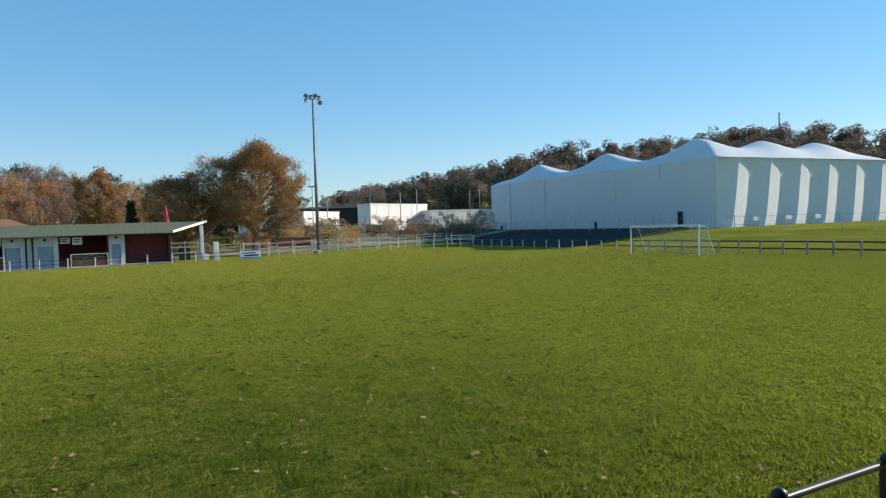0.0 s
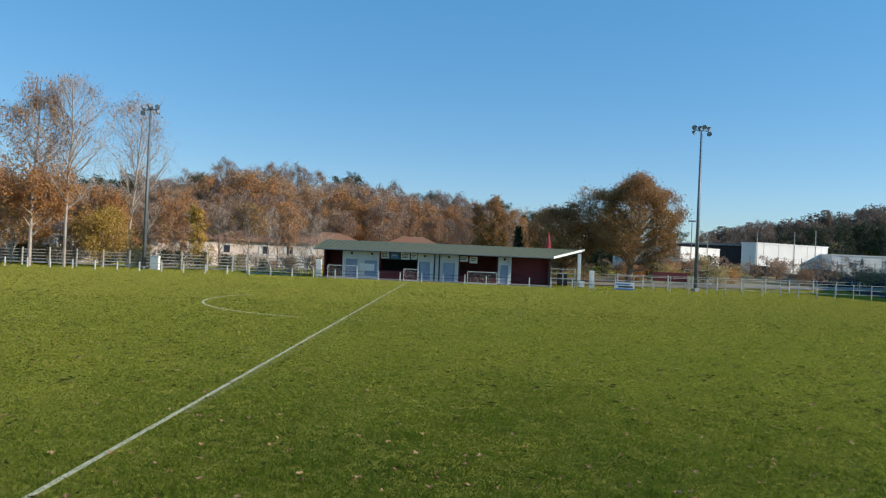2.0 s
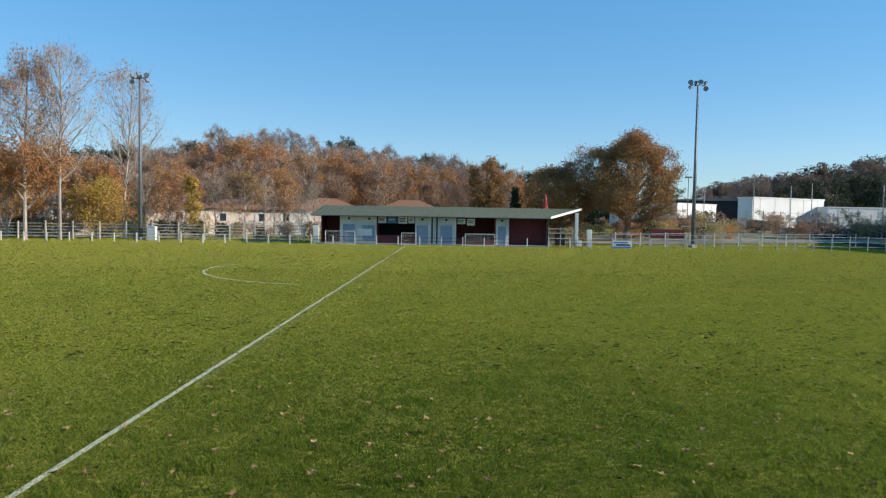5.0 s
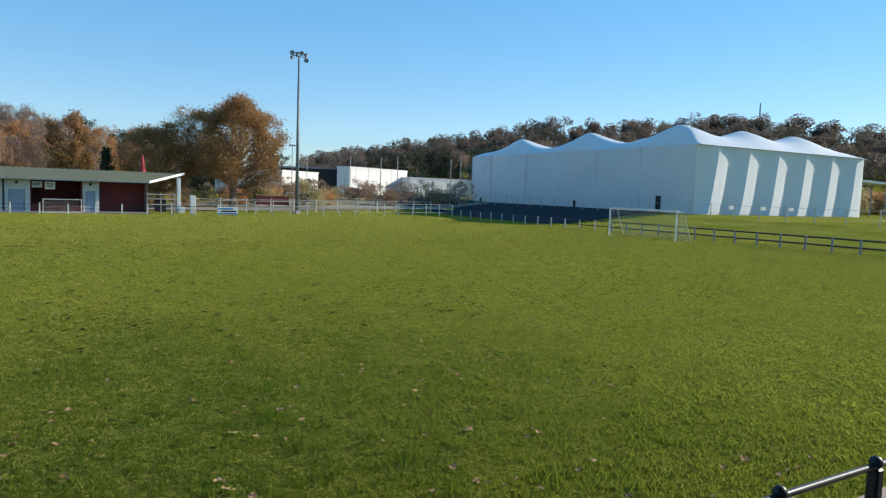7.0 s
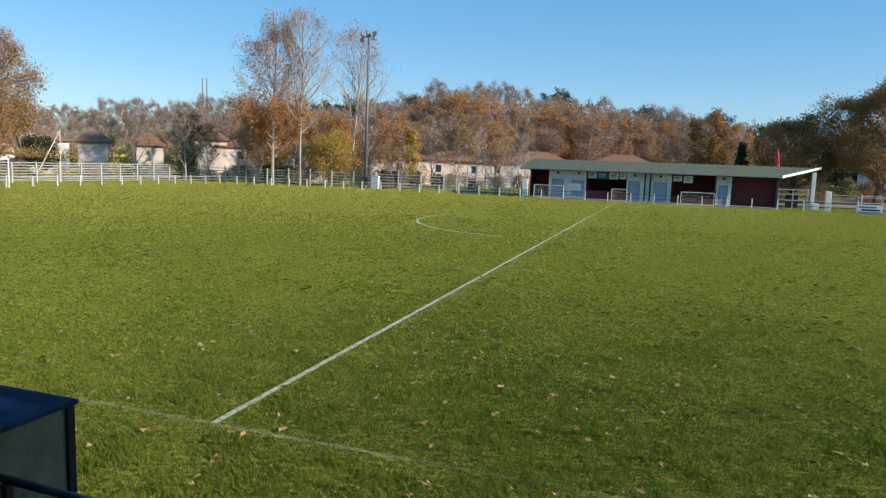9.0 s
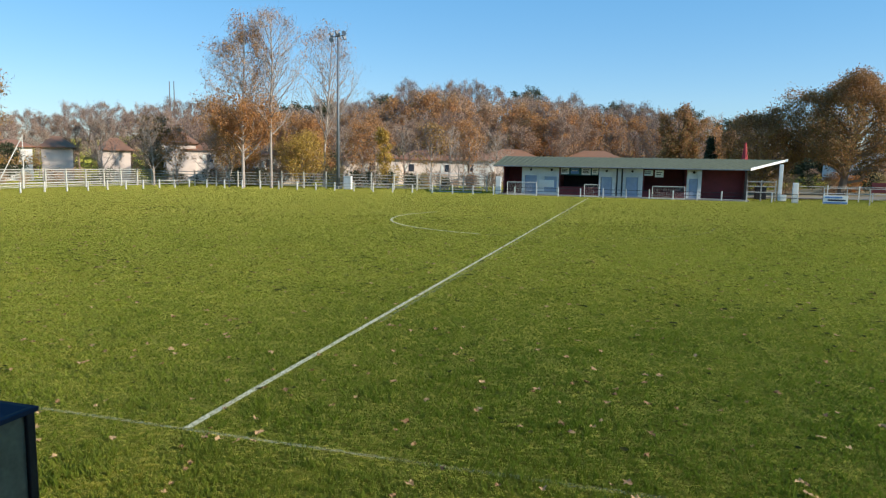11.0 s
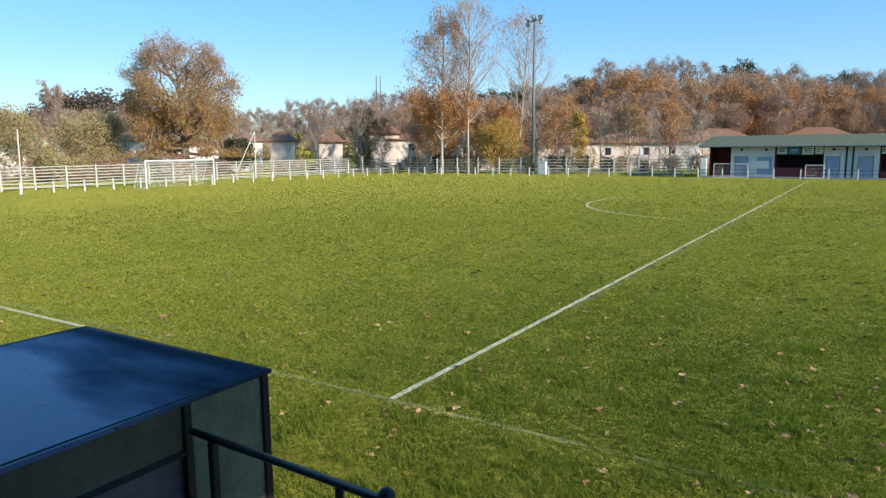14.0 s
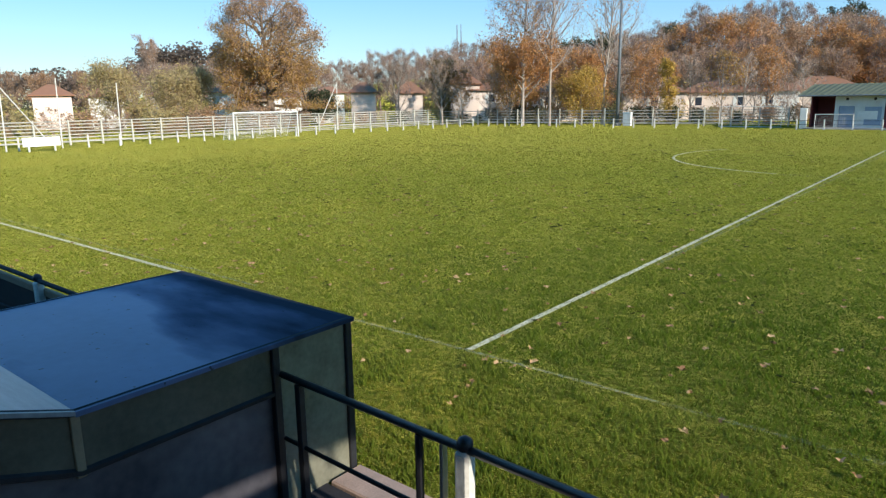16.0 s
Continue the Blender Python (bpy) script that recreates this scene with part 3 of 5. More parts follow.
    for i in range(4):
        bm.faces.new((v[i], w[i], w[(i + 1) % 4], v[(i + 1) % 4]))
    part("verge_board", bm, M_WHITE, r, "white sloping verge board")
    wall_run(shed, 2.55, 3.4, Z, 3.3, M_RENDERED)
    for x in (2.7, 3.25):
        part("downpipe", rodded((x, 70.9, 0.1), (x, 70.9, 3.25), 0.08), M_DARKSTEEL, shed)
    part("pillar", boxed(19.1, 19.45, 71.2, 71.55, 0.1, 3.9, 0.02), M_WHITE, shed, "white concrete pillar")
    part("pillar_foot", boxed(19.3, 19.9, 71.1, 71.6, 0.1, 0.75, 0.02), M_WHITE, shed)
    part("pillar", boxed(15.75, 16.0, 70.95, 71.2, 0.1, 3.3, 0.02), M_DARK, shed)


build_shed()


def poster(x0, x1, z0, z1, y, material, label, bars=0):
    t = thing("notice_board", label, "sign")
    part("board", boxed(x0, x1, y, y + 0.03, z0, z1, 0.006), material, t)
    for k in range(bars):
        z = z1 - (z1 - z0) * (k + 1) / (bars + 1.5)
        part("text_bar", boxed(x0 + 0.12, x1 - 0.15 - 0.1 * (k % 2), y - 0.012, y - 0.004, z - 0.05, z + 0.03), M_DARK if material is not M_BLUE else M_WHITE, t)
    return t


poster(-3.5, -2.6, 2.45, 3.15, 71.25, M_WHITE, "white printed notice over the serving counter", 3)
poster(-2.4, -1.5, 2.5, 3.1, 71.25, M_BLUE, "dark blue printed notice over the serving counter", 1)
poster(-1.2, -0.2, 2.4, 3.15, 71.25, M_WHITE, "white printed notice over the serving counter", 3)
poster(-0.05, 0.65, 2.45, 3.15, 71.25, M_HOUSEW, "pale printed notice beside the counter opening", 2)
poster(5.5, 6.5, 2.45, 3.05, 71.22, M_WHITE, "white printed notice hung under the eaves", 2)
poster(6.7, 7.6, 2.3, 3.05, 71.22, M_HOUSEW, "pale printed notice hung under the eaves", 2)


# ---- fences ----
def post_mesh(h, w, material):
    bm = bmesh.new()
    box(bm, -w / 2, w / 2, -w / 2, w / 2, -0.1, h, w * 0.12)
    for q in bm.verts:
        if q.co.z > h * 0.6:
            q.co.x *= 0.85
            q.co.y *= 0.85
    me = bpy.data.meshes.new("post")
    bm.to_mesh(me)
    bm.free()
    me.materials.append(material)
    return me


POST = post_mesh(1.0, 0.13, M_CONC)
POST_R = post_mesh(1.0, 0.13, M_RAILC)
POST_DARK = post_mesh(1.05, 0.14, M_POLE)
POST_TALL = post_mesh(2.1, 0.15, M_POSTW)
POST_GREY = post_mesh(1.7, 0.09, M_RAILC)


def fence_line(name, label, a, b, spacing, post, rails, rail_material, rail_r, round_rail=True, skip=()):
    f = thing(name, label, "fence")
    a, b = Vector(a), Vector(b)
    d = b - a
    n = max(1, round(d.length / spacing))
    ang = math.atan2(d.y, d.x)
    pts = [a + d * (i / n) for i in range(n + 1)]
    for i, p in enumerate(pts):
        z = ground_z(p.x, p.y)
        hang("post", post, f, Matrix.Translation((p.x, p.y, z)) @ Matrix.Rotation(ang, 4, "Z") @ Matrix.Rotation(random.uniform(-0.02, 0.02), 4, "X") @ Matrix.Diagonal((1, 1, random.uniform(0.96, 1.03), 1)))
    side = Vector((-d.y, d.x)).normalized() * 0.09
    for h in rails:
        for i in range(n):
            if (i, h) in skip:
                continue
            p, q = pts[i], pts[i + 1]
            s = random.uniform(-0.015, 0.015)
            pa = (p.x + side.x, p.y + side.y, ground_z(p.x, p.y) + h + s)
            qa = (q.x + side.x, q.y + side.y, ground_z(q.x, q.y) + h - s)
            if round_rail:
                part("rail", rodded(pa, qa, rail_r, n=6), rail_material, f)
            else:
                o = part("rail", boxed(0, (Vector(qa) - Vector(pa)).length, -0.02, 0.02, -rail_r, rail_r), rail_material, f)
                o.matrix_basis = Matrix.Translation(pa) @ (Vector(qa) - Vector(pa)).to_track_quat("X", "Z").to_matrix().to_4x4()
    return f


fence_line("barrier_fence", "low white concrete posts with grey tube rails", (-48.0, 64.8), (-10.6, 68.2), 2.35, POST, (0.50, 0.88), M_RAILC, 0.028)
fence_line("barrier_fence", "low white concrete posts with tube rails before the clubhouse", (-10.6, 68.2), (23.0, 69.4), 2.35, POST, (0.50, 0.88), M_DARKSTEEL, 0.022)
fence_line("barrier_fence", "low white concrete posts with grey tube rails", (23.0, 69.4), (54.0, 70.4), 2.1, POST_GREY, (0.55, 1.05, 1.6), M_RAILC, 0.03)
fence_line("barrier_fence", "low white concrete posts with grey tube rails", (-48.0, 64.8), (-52.3, 8.0), 2.5, POST, (0.50, 0.85), M_RAILC, 0.028)
fence_line("barrier_fence", "low white concrete posts with grey tube rails", (-52.3, 8.0), (-53.2, -4.0), 2.5, POST, (0.50, 0.85), M_RAILC, 0.028)
fence_line("barrier_fence", "low concrete posts with dark tube rails", (54.0, 70.4), (53.9, 41.0), 2.2, POST_R, (0.45, 0.95), M_DARKSTEEL, 0.045)
fence_line("barrier_fence", "low dark posts with two thick dark rails", (53.9, 41.0), (53.8, 4.0), 2.0, POST_DARK, (0.45, 0.98), M_DARKSTEEL, 0.06)
fence_line("boundary_fence", "tall concrete posts with pale horizontal rails", (-56.5, 2.0), (-56.0, 68.0), 2.75, POST_TALL, (0.34, 0.62, 0.90, 1.18, 1.46, 1.74, 2.0), M_RAILW, 0.045, False)
fence_line("boundary_fence", "tall concrete posts with pale horizontal rails", (-56.0, 68.0), (-13.0, 75.5), 2.9, POST_TALL, (0.4, 0.75, 1.1, 1.45, 1.8), M_RAILW, 0.045, False)
POST_CREAM = post_mesh(1.75, 0.11, M_CONC)
fence_line("yard_fence", "slim pale posts with two rails along the dry yard", (21.5, 74.6), (56.0, 79.5), 3.1, POST_CREAM, (0.9, 1.6), M_RAILC, 0.03)
fence_line("hall_fence", "thin grey posts with wire in front of the hall", (71.5, 25.0), (72.5, 104.0), 3.0, POST_GREY, (0.6, 1.5), M_STEEL, 0.015)
fence_line("hall_fence", "thin grey posts with wire in front of the hall", (71.5, 25.0), (110.0, 32.0), 3.2, POST_GREY, (0.6, 1.5), M_STEEL, 0.015)


# ---- goals ----
def build_goal(x, y, out):
    g = thing("football_goal", "white metal football goal with a hanging net", "goal", group="goals")
    for s in (-3.66, 3.66):
        part("post", rodded((x, y + s, -0.05), (x, y + s, 2.44), 0.06, n=10), M_WHITE, g)
        part("stay", rodded((x, y + s, 2.42), (x + out * 0.9, y + s, 2.3), 0.025, n=6), M_WHITE, g)
        part("rear_post", rodded((x + out * 1.9, y + s, -0.05), (x + out * 0.9, y + s, 2.3), 0.025, n=6), M_WHITE, g)
    part("crossbar", rodded((x, y - 3.72, 2.44), (x, y + 3.72, 2.44), 0.06, n=10), M_WHITE, g)
    verts, faces = [], []

    def cord(a, b, w=0.006):
        a, b = Vector(a), Vector(b)
        d = (b - a).normalized()
        for s in (Vector((0, 0, 1)), Vector((0, 1, 0)), Vector((1, 0, 0))):
            if abs(d.dot(s)) < 0.5:
                k = len(verts)
                verts.extend([a + s * w, b + s * w, b - s * w, a - s * w])
                faces.append((k, k + 1, k + 2, k + 3))

    prof = [(0.0, 2.42), (0.9, 2.28), (1.25, 1.5), (1.6, 0.75), (1.9, 0.02)]
    for i in range(50):
        yy = y - 3.66 + 7.32 * i / 49
        for (a, za), (b, zb) in zip(prof, prof[1:]):
            cord((x + out * a, yy, za), (x + out * b, yy, zb))
    for k in range(17):
        t = k / 16 * 4
        i, f = int(min(t, 3)), t - int(min(t, 3))
        a = prof[i][0] + (prof[i + 1][0] - prof[i][0]) * f
        z = prof[i][1] + (prof[i + 1][1] - prof[i][1]) * f
        cord((x + out * a, y - 3.66, z), (x + out * a, y + 3.66, z))
        for s in (-3.66, 3.66):
            cord((x, y + s, z), (x + out * a, y + s, z))
    o = new("net", mesh_of("net", verts, faces, M_NET))
    o.parent = g
    tagged(o, "white cord net")


build_goal(-49.0, 33.4, -1)
build_goal(49.6, 33.4, 1)


# ---- floodlights ----
def build_floodlight(x, y, h, turn):
    z0 = ground_z(x, y)
    f = thing("floodlight_mast", "tall grey steel floodlight mast with a cross-arm of lamps", "floodlight", pose(x, y, z0, 0, 0, turn), group="floodlight masts")
    part("pole", rodded((0, 0, -0.1), (0, 0, h - 0.6), 0.24, 0.10, 12), M_POLE, f, smooth=True)
    part("base", boxed(-0.35, 0.35, -0.35, 0.35, -0.05, 0.35, 0.03), M_STAND, f)
    bm = rodded((-1.15, 0, h - 0.6), (1.15, 0, h - 0.6), 0.06, n=6)
    rod(bm, (0, -0.5, h - 0.6), (0, 0.5, h - 0.6), 0.05, n=6)
    part("cross_arm", bm, M_POLE, f)
    for px, py, dz, tilt in ((-1.1, 0.0, -0.30, 1), (-1.05, 0.0, 0.32, -1), (-0.15, 0.2, 0.34, 1), (0.15, -0.3, 0.40, -1), (1.05, 0.0, 0.34, 1), (1.15, 0.0, -0.28, -1)):
        c = Vector((px, py, h - 0.6 + dz))
        d = Vector((0.5 * tilt, -0.75, -0.45)).normalized()
        lamp = part("lamp", rodded(c - d * 0.16, c + d * 0.18, 0.15, 0.30, 12), M_POLE, f)
        part("lens", rodded(c + d * 0.18, c + d * 0.20, 0.28, 0.28, 12), M_BLUEDOOR, lamp)
        part("bracket", rodded((px, 0, h - 0.6), c, 0.03, n=5), M_POLE, lamp)
    part("ladder_cable", rodded((0.30, 0, 0.5), (0.18, 0, h - 1), 0.012, n=4), M_DARKSTEEL, f)


build_floodlight(-31.4, 72.0, 19.3, -20)
build_floodlight(33.9, 75.0, 19.9, 20)
cab = thing("switch_cabinet", "small white metal switch cabinet beside the mast", "cabinet")
part("body", boxed(-30.5, -29.5, 71.6, 72.1, 0, 1.55, 0.02), M_WHITE, cab)
part("lid", boxed(-30.55, -29.45, 71.55, 72.15, 1.55, 1.62, 0.01), M_WHITE, cab)


# ---- players' tunnel shelter, near rail, stand ----
def quad_slab(bm, q, down):
    top = [bm.verts.new(p) for p in q]
    low = [bm.verts.new((p[0] + down[0], p[1] + down[1], p[2] + down[2])) for p in q]
    bm.faces.new(top)
    bm.faces.new(low[::-1])
    for i in range(4):
        bm.faces.new((top[i], low[i], low[(i + 1) % 4], top[(i + 1) % 4]))
    return bm


def build_tunnel():
    t = thing("tunnel_shelter", "dark flat-roofed players' shelter with milky side panels", "shelter")
    X0, X1, YF, YK, YB, ZR = -1.78, 0.92, -2.97, -5.27, -6.35, 1.45
    zb = ZR + 0.36 * (YK - YB)
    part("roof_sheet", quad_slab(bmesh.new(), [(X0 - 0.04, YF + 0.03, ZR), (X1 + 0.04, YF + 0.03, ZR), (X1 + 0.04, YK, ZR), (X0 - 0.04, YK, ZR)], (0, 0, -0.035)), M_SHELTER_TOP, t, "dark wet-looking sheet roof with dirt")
    part("roof_sheet_rear", quad_slab(bmesh.new(), [(X0 - 0.04, YK, ZR + 0.003), (X1 + 0.04, YK, ZR + 0.003), (X1 + 0.04, YB, zb), (X0 - 0.04, YB, zb)], (0, 0, -0.03)), M_SHELTER_PALE, t, "ribbed rear roof sheet paled by painted sky reflection")
    for x, s in ((X1, 1), (X0, -1)):
        # upper side strip, in two planes
        part("side_strip", quad_slab(bmesh.new(), [(x, -3.80, ZR - 0.04), (x, YK, ZR - 0.04), (x, YK, ZR - 0.40), (x, -3.80, ZR - 0.40)], (-0.012 * s, 0, 0)), M_STRIP, t, "olive milky side strip")
        part("side_strip", quad_slab(bmesh.new(), [(x, YK, ZR - 0.04), (x, YB, zb - 0.04), (x, YB, zb - 0.40), (x, YK, ZR - 0.40)], (-0.012 * s, 0, 0)), M_STRIP, t)
        part("front_pane", quad_slab(bmesh.new(), [(x, -3.02, ZR - 0.05), (x, -3.73, ZR - 0.05), (x, -3.73, -0.35), (x, -3.02, -0.35)], (-0.01 * s, 0, 0)), M_PANEL, t, "tall milky end pane")
        part("lower_wall", quad_slab(bmesh.new(), [(x - 0.03 * s, -3.80, ZR - 0.45), (x - 0.03 * s, YB, zb - 0.45), (x - 0.03 * s, YB, -0.5), (x - 0.03 * s, -3.80, -0.5)], (-0.02 * s, 0, 0)), M_SHELTER, t, "dark glossy lower wall sheet")
        for y in (-3.0, -3.77):
            part("post", boxed(x - 0.03, x + 0.03, y - 0.035, y + 0.035, -0.5, ZR - 0.03, 0.006), M_DARKSTEEL, t)
        part("corner_post", boxed(x - 0.03, x + 0.02, YK - 0.03, YK + 0.03, ZR - 0.45, ZR - 0.03, 0.006), M_WOOD, t)
        part("edge_bar", rodded((x, YF, ZR - 0.02), (x, YK, ZR - 0.02), 0.028, n=6), M_DARKSTEEL, t)
        part("edge_bar", rodded((x, YK, ZR - 0.02), (x, YB, zb - 0.02), 0.028, n=6), M_DARKSTEEL, t)
        part("strip_bar", rodded((x, -3.80, ZR - 0.42), (x, YK, ZR - 0.42), 0.028, n=6), M_DARKSTEEL, t)
        part("strip_bar", rodded((x, YK, ZR - 0.42), (x, YB, zb - 0.42), 0.028, n=6), M_DARKSTEEL, t)
    part("front_edge", rodded((X0, YF, ZR - 0.02), (X1, YF, ZR - 0.02), 0.028, n=6), M_DARKSTEEL, t)
    part("floor", boxed(X0, X1, YB, YF, -0.56, -0.5), M_STAND, t)


build_tunnel()


def rail_y(x):
    return -3.72 - 0.027 * max(0.0, x)


def build_rail(x0, x1, posts):
    r = thing("spectator_rail", "galvanised tube handrail on round-topped posts", "railing")
    for h, rad in ((1.19, 0.028), (0.64, 0.018)):
        part("rail", rodded((x0, rail_y(x0), h), (x1, rail_y(x1), h), rad, n=12), M_RAILPAINT if h > 1 else M_DARKSTEEL, r, smooth=True)
    for k, x in enumerate(posts):
        p = part("post", boxed(x - 0.055, x + 0.055, rail_y(x) - 0.05, rail_y(x) + 0.05, -0.1, 1.18, 0.02), M_CONC if 2 < x < 4 or x < 0 else M_RAILPAINT, r)
        bm = bmesh.new()
        bmesh.ops.create_uvsphere(bm, u_segments=12, v_segments=8, radius=0.055, matrix=Matrix.Translation((x, rail_y(x), 1.22)))
        part("cap", bm, M_DARKSTEEL, p, smooth=True)
    return r


build_rail(0.97, 14.9, [2.82, 4.8, 6.9, 8.4, 9.88, 11.19, 13.2])
def build_boards(x0, x1, n):
    b = thing("hoarding", "dark board backs fixed below the handrail", "hoarding")
    w = (x1 - x0) / n
    for i in range(n):
        part("board", boxed(x0 + i * w + 0.01, x0 + (i + 1) * w - 0.01, -3.64, -3.61, 0.06, 0.98, 0.004), M_DARK, b)
    part("batten", boxed(x0, x1, -3.69, -3.63, 0.985, 1.085, 0.012), M_WOOD, b, "weathered pale wooden batten over the boards")


build_boards(-16.0, -1.84, 7)
build_rail(-16.0, -1.84, [-3.82, -5.95, -8.05, -10.15, -12.25, -14.35])
for x, wide in ((1.20, 0.028), (2.62, 0.014)):
    b = part("rail_support", boxed(x - wide, x + wide, -3.79, -3.73, -0.1, 1.17, 0.006), M_DARKSTEEL if wide > 0.02 else M_STEEL)
    tagged(b, "slim upright steel support under the handrail", "post")
b = part("rail_end_post", rodded((2.45, -3.80, -0.1), (2.45, -3.80, 1.17), 0.028, n=8), M_DARKSTEEL)
tagged(b, "thin dark steel post under the handrail", "post")
for x0, x1, n in ((0.95, 15.0, 14), (-16.0, -1.9, 14)):
    kerb = thing("kerb", "worn pinkish stone kerb along the grass", "kerb", kind="structure")
    w = (x1 - x0) / n
    for i in range(n):
        part("kerb_stone", boxed(x0 + i * w + 0.006, x0 + (i + 1) * w - 0.006, -3.30, -2.94, -0.1, 0.045, 0.015), M_KERB, kerb)
w = part("walkway", boxed(-16, 15, -6.395, -3.31, -0.4, 0.012), M_ASPHALT)
tagged(w, "dark tarmac walkway behind the rail", "walkway", kind="structure")


def build_stand():
    s = thing("grandstand", "small concrete grandstand under a corrugated roof", "grandstand", kind="structure")
    part("front_wall", boxed(-14, 12.4, -6.55, -6.4, -0.3, 1.7, 0.01), M_STAND, s)
    part("terrace", boxed(-14, 12.4, -8.2, -6.55, -0.3, 1.7, 0.01), M_STAND, s)
    part("terrace", boxed(-14, 12.4, -10.0, -8.2, -0.3, 2.1, 0.01), M_STAND, s)
    part("back_wall", boxed(-1.0, 12.4, -10.2, -10.0, -0.3, 5.46), M_STAND, s)
    verts, faces = [], []
    n = 14 * 40
    for i in range(n + 1):
        x = -1.08 + 13.98 * i / n
        z = -0.04 * math.cos((x + 0.504) / 0.41 * 2 * math.pi)
        verts += [(x, -4.1, 5.03 + 0.005 * x + z), (x, -10.4, 5.56 + 0.005 * x + z)]
        if i:
            faces.append((2 * i - 2, 2 * i - 1, 2 * i + 1, 2 * i))
    r = new("roof", mesh_of("roof", verts, faces, M_CORR, True))
    r.parent = s
    md = r.modifiers.new("thick", "SOLIDIFY")
    md.thickness = 0.012
    # unseen board, added to keep the sun off the shelter's side wall
    part("sun_blocker", boxed(12.86, 12.9, -10.2, -5.2, 4.45, 5.17), M_CORR, s)
    part("verge_board", boxed(9.2, 12.92, -4.15, -4.09, 5.03, 5.14, 0.004), M_DARKSTEEL, s)
    for x in (0.2, 4.2, 8.2, 12.2):
        part("rafter", rodded((x, -4.3, 4.98), (x, -10.2, 5.48), 0.05, n=6), M_DARKSTEEL, s)
        part("column", rodded((x, -9.2, 1.9), (x, -9.2, 5.38), 0.06, n=10), M_DARKSTEEL, s)
    for y, z in ((-4.8, 5.05), (-7.0, 5.24), (-9.3, 5.43)):
        part("purlin", boxed(-0.4, 12.9, y - 0.03, y + 0.03, z - 0.07, z - 0.005), M_DARKSTEEL, s)
    # the roof falls gently towards the far end
    fall = Matrix.Identity(4)
    fall[2][0], fall[2][3] = 0.0295, -0.0295 * 12
    for o in s.children:
        if o.name.split(".")[0] in ("roof", "rafter", "column", "purlin", "back_wall"):
            o.data.transform(fall)


build_stand()


# ---- trees ----
def tube(verts, faces, pts, radii, n):
    base = len(verts)
    for k, (p, r) in enumerate(zip(pts, radii)):
        d = (pts[min(k + 1, len(pts) - 1)] - pts[max(k - 1, 0)]).normalized()
        a = d.orthogonal().normalized()
        b = d.cross(a)
        for i in range(n):
            t = 2 * math.pi * i / n
            verts.append(p + (a * math.cos(t) + b * math.sin(t)) * r)
        if k:
            o = base + (k - 1) * n
            for i in range(n):
                j = (i + 1) % n
                faces.append((o + i, o + j, o + n + j, o + n + i))


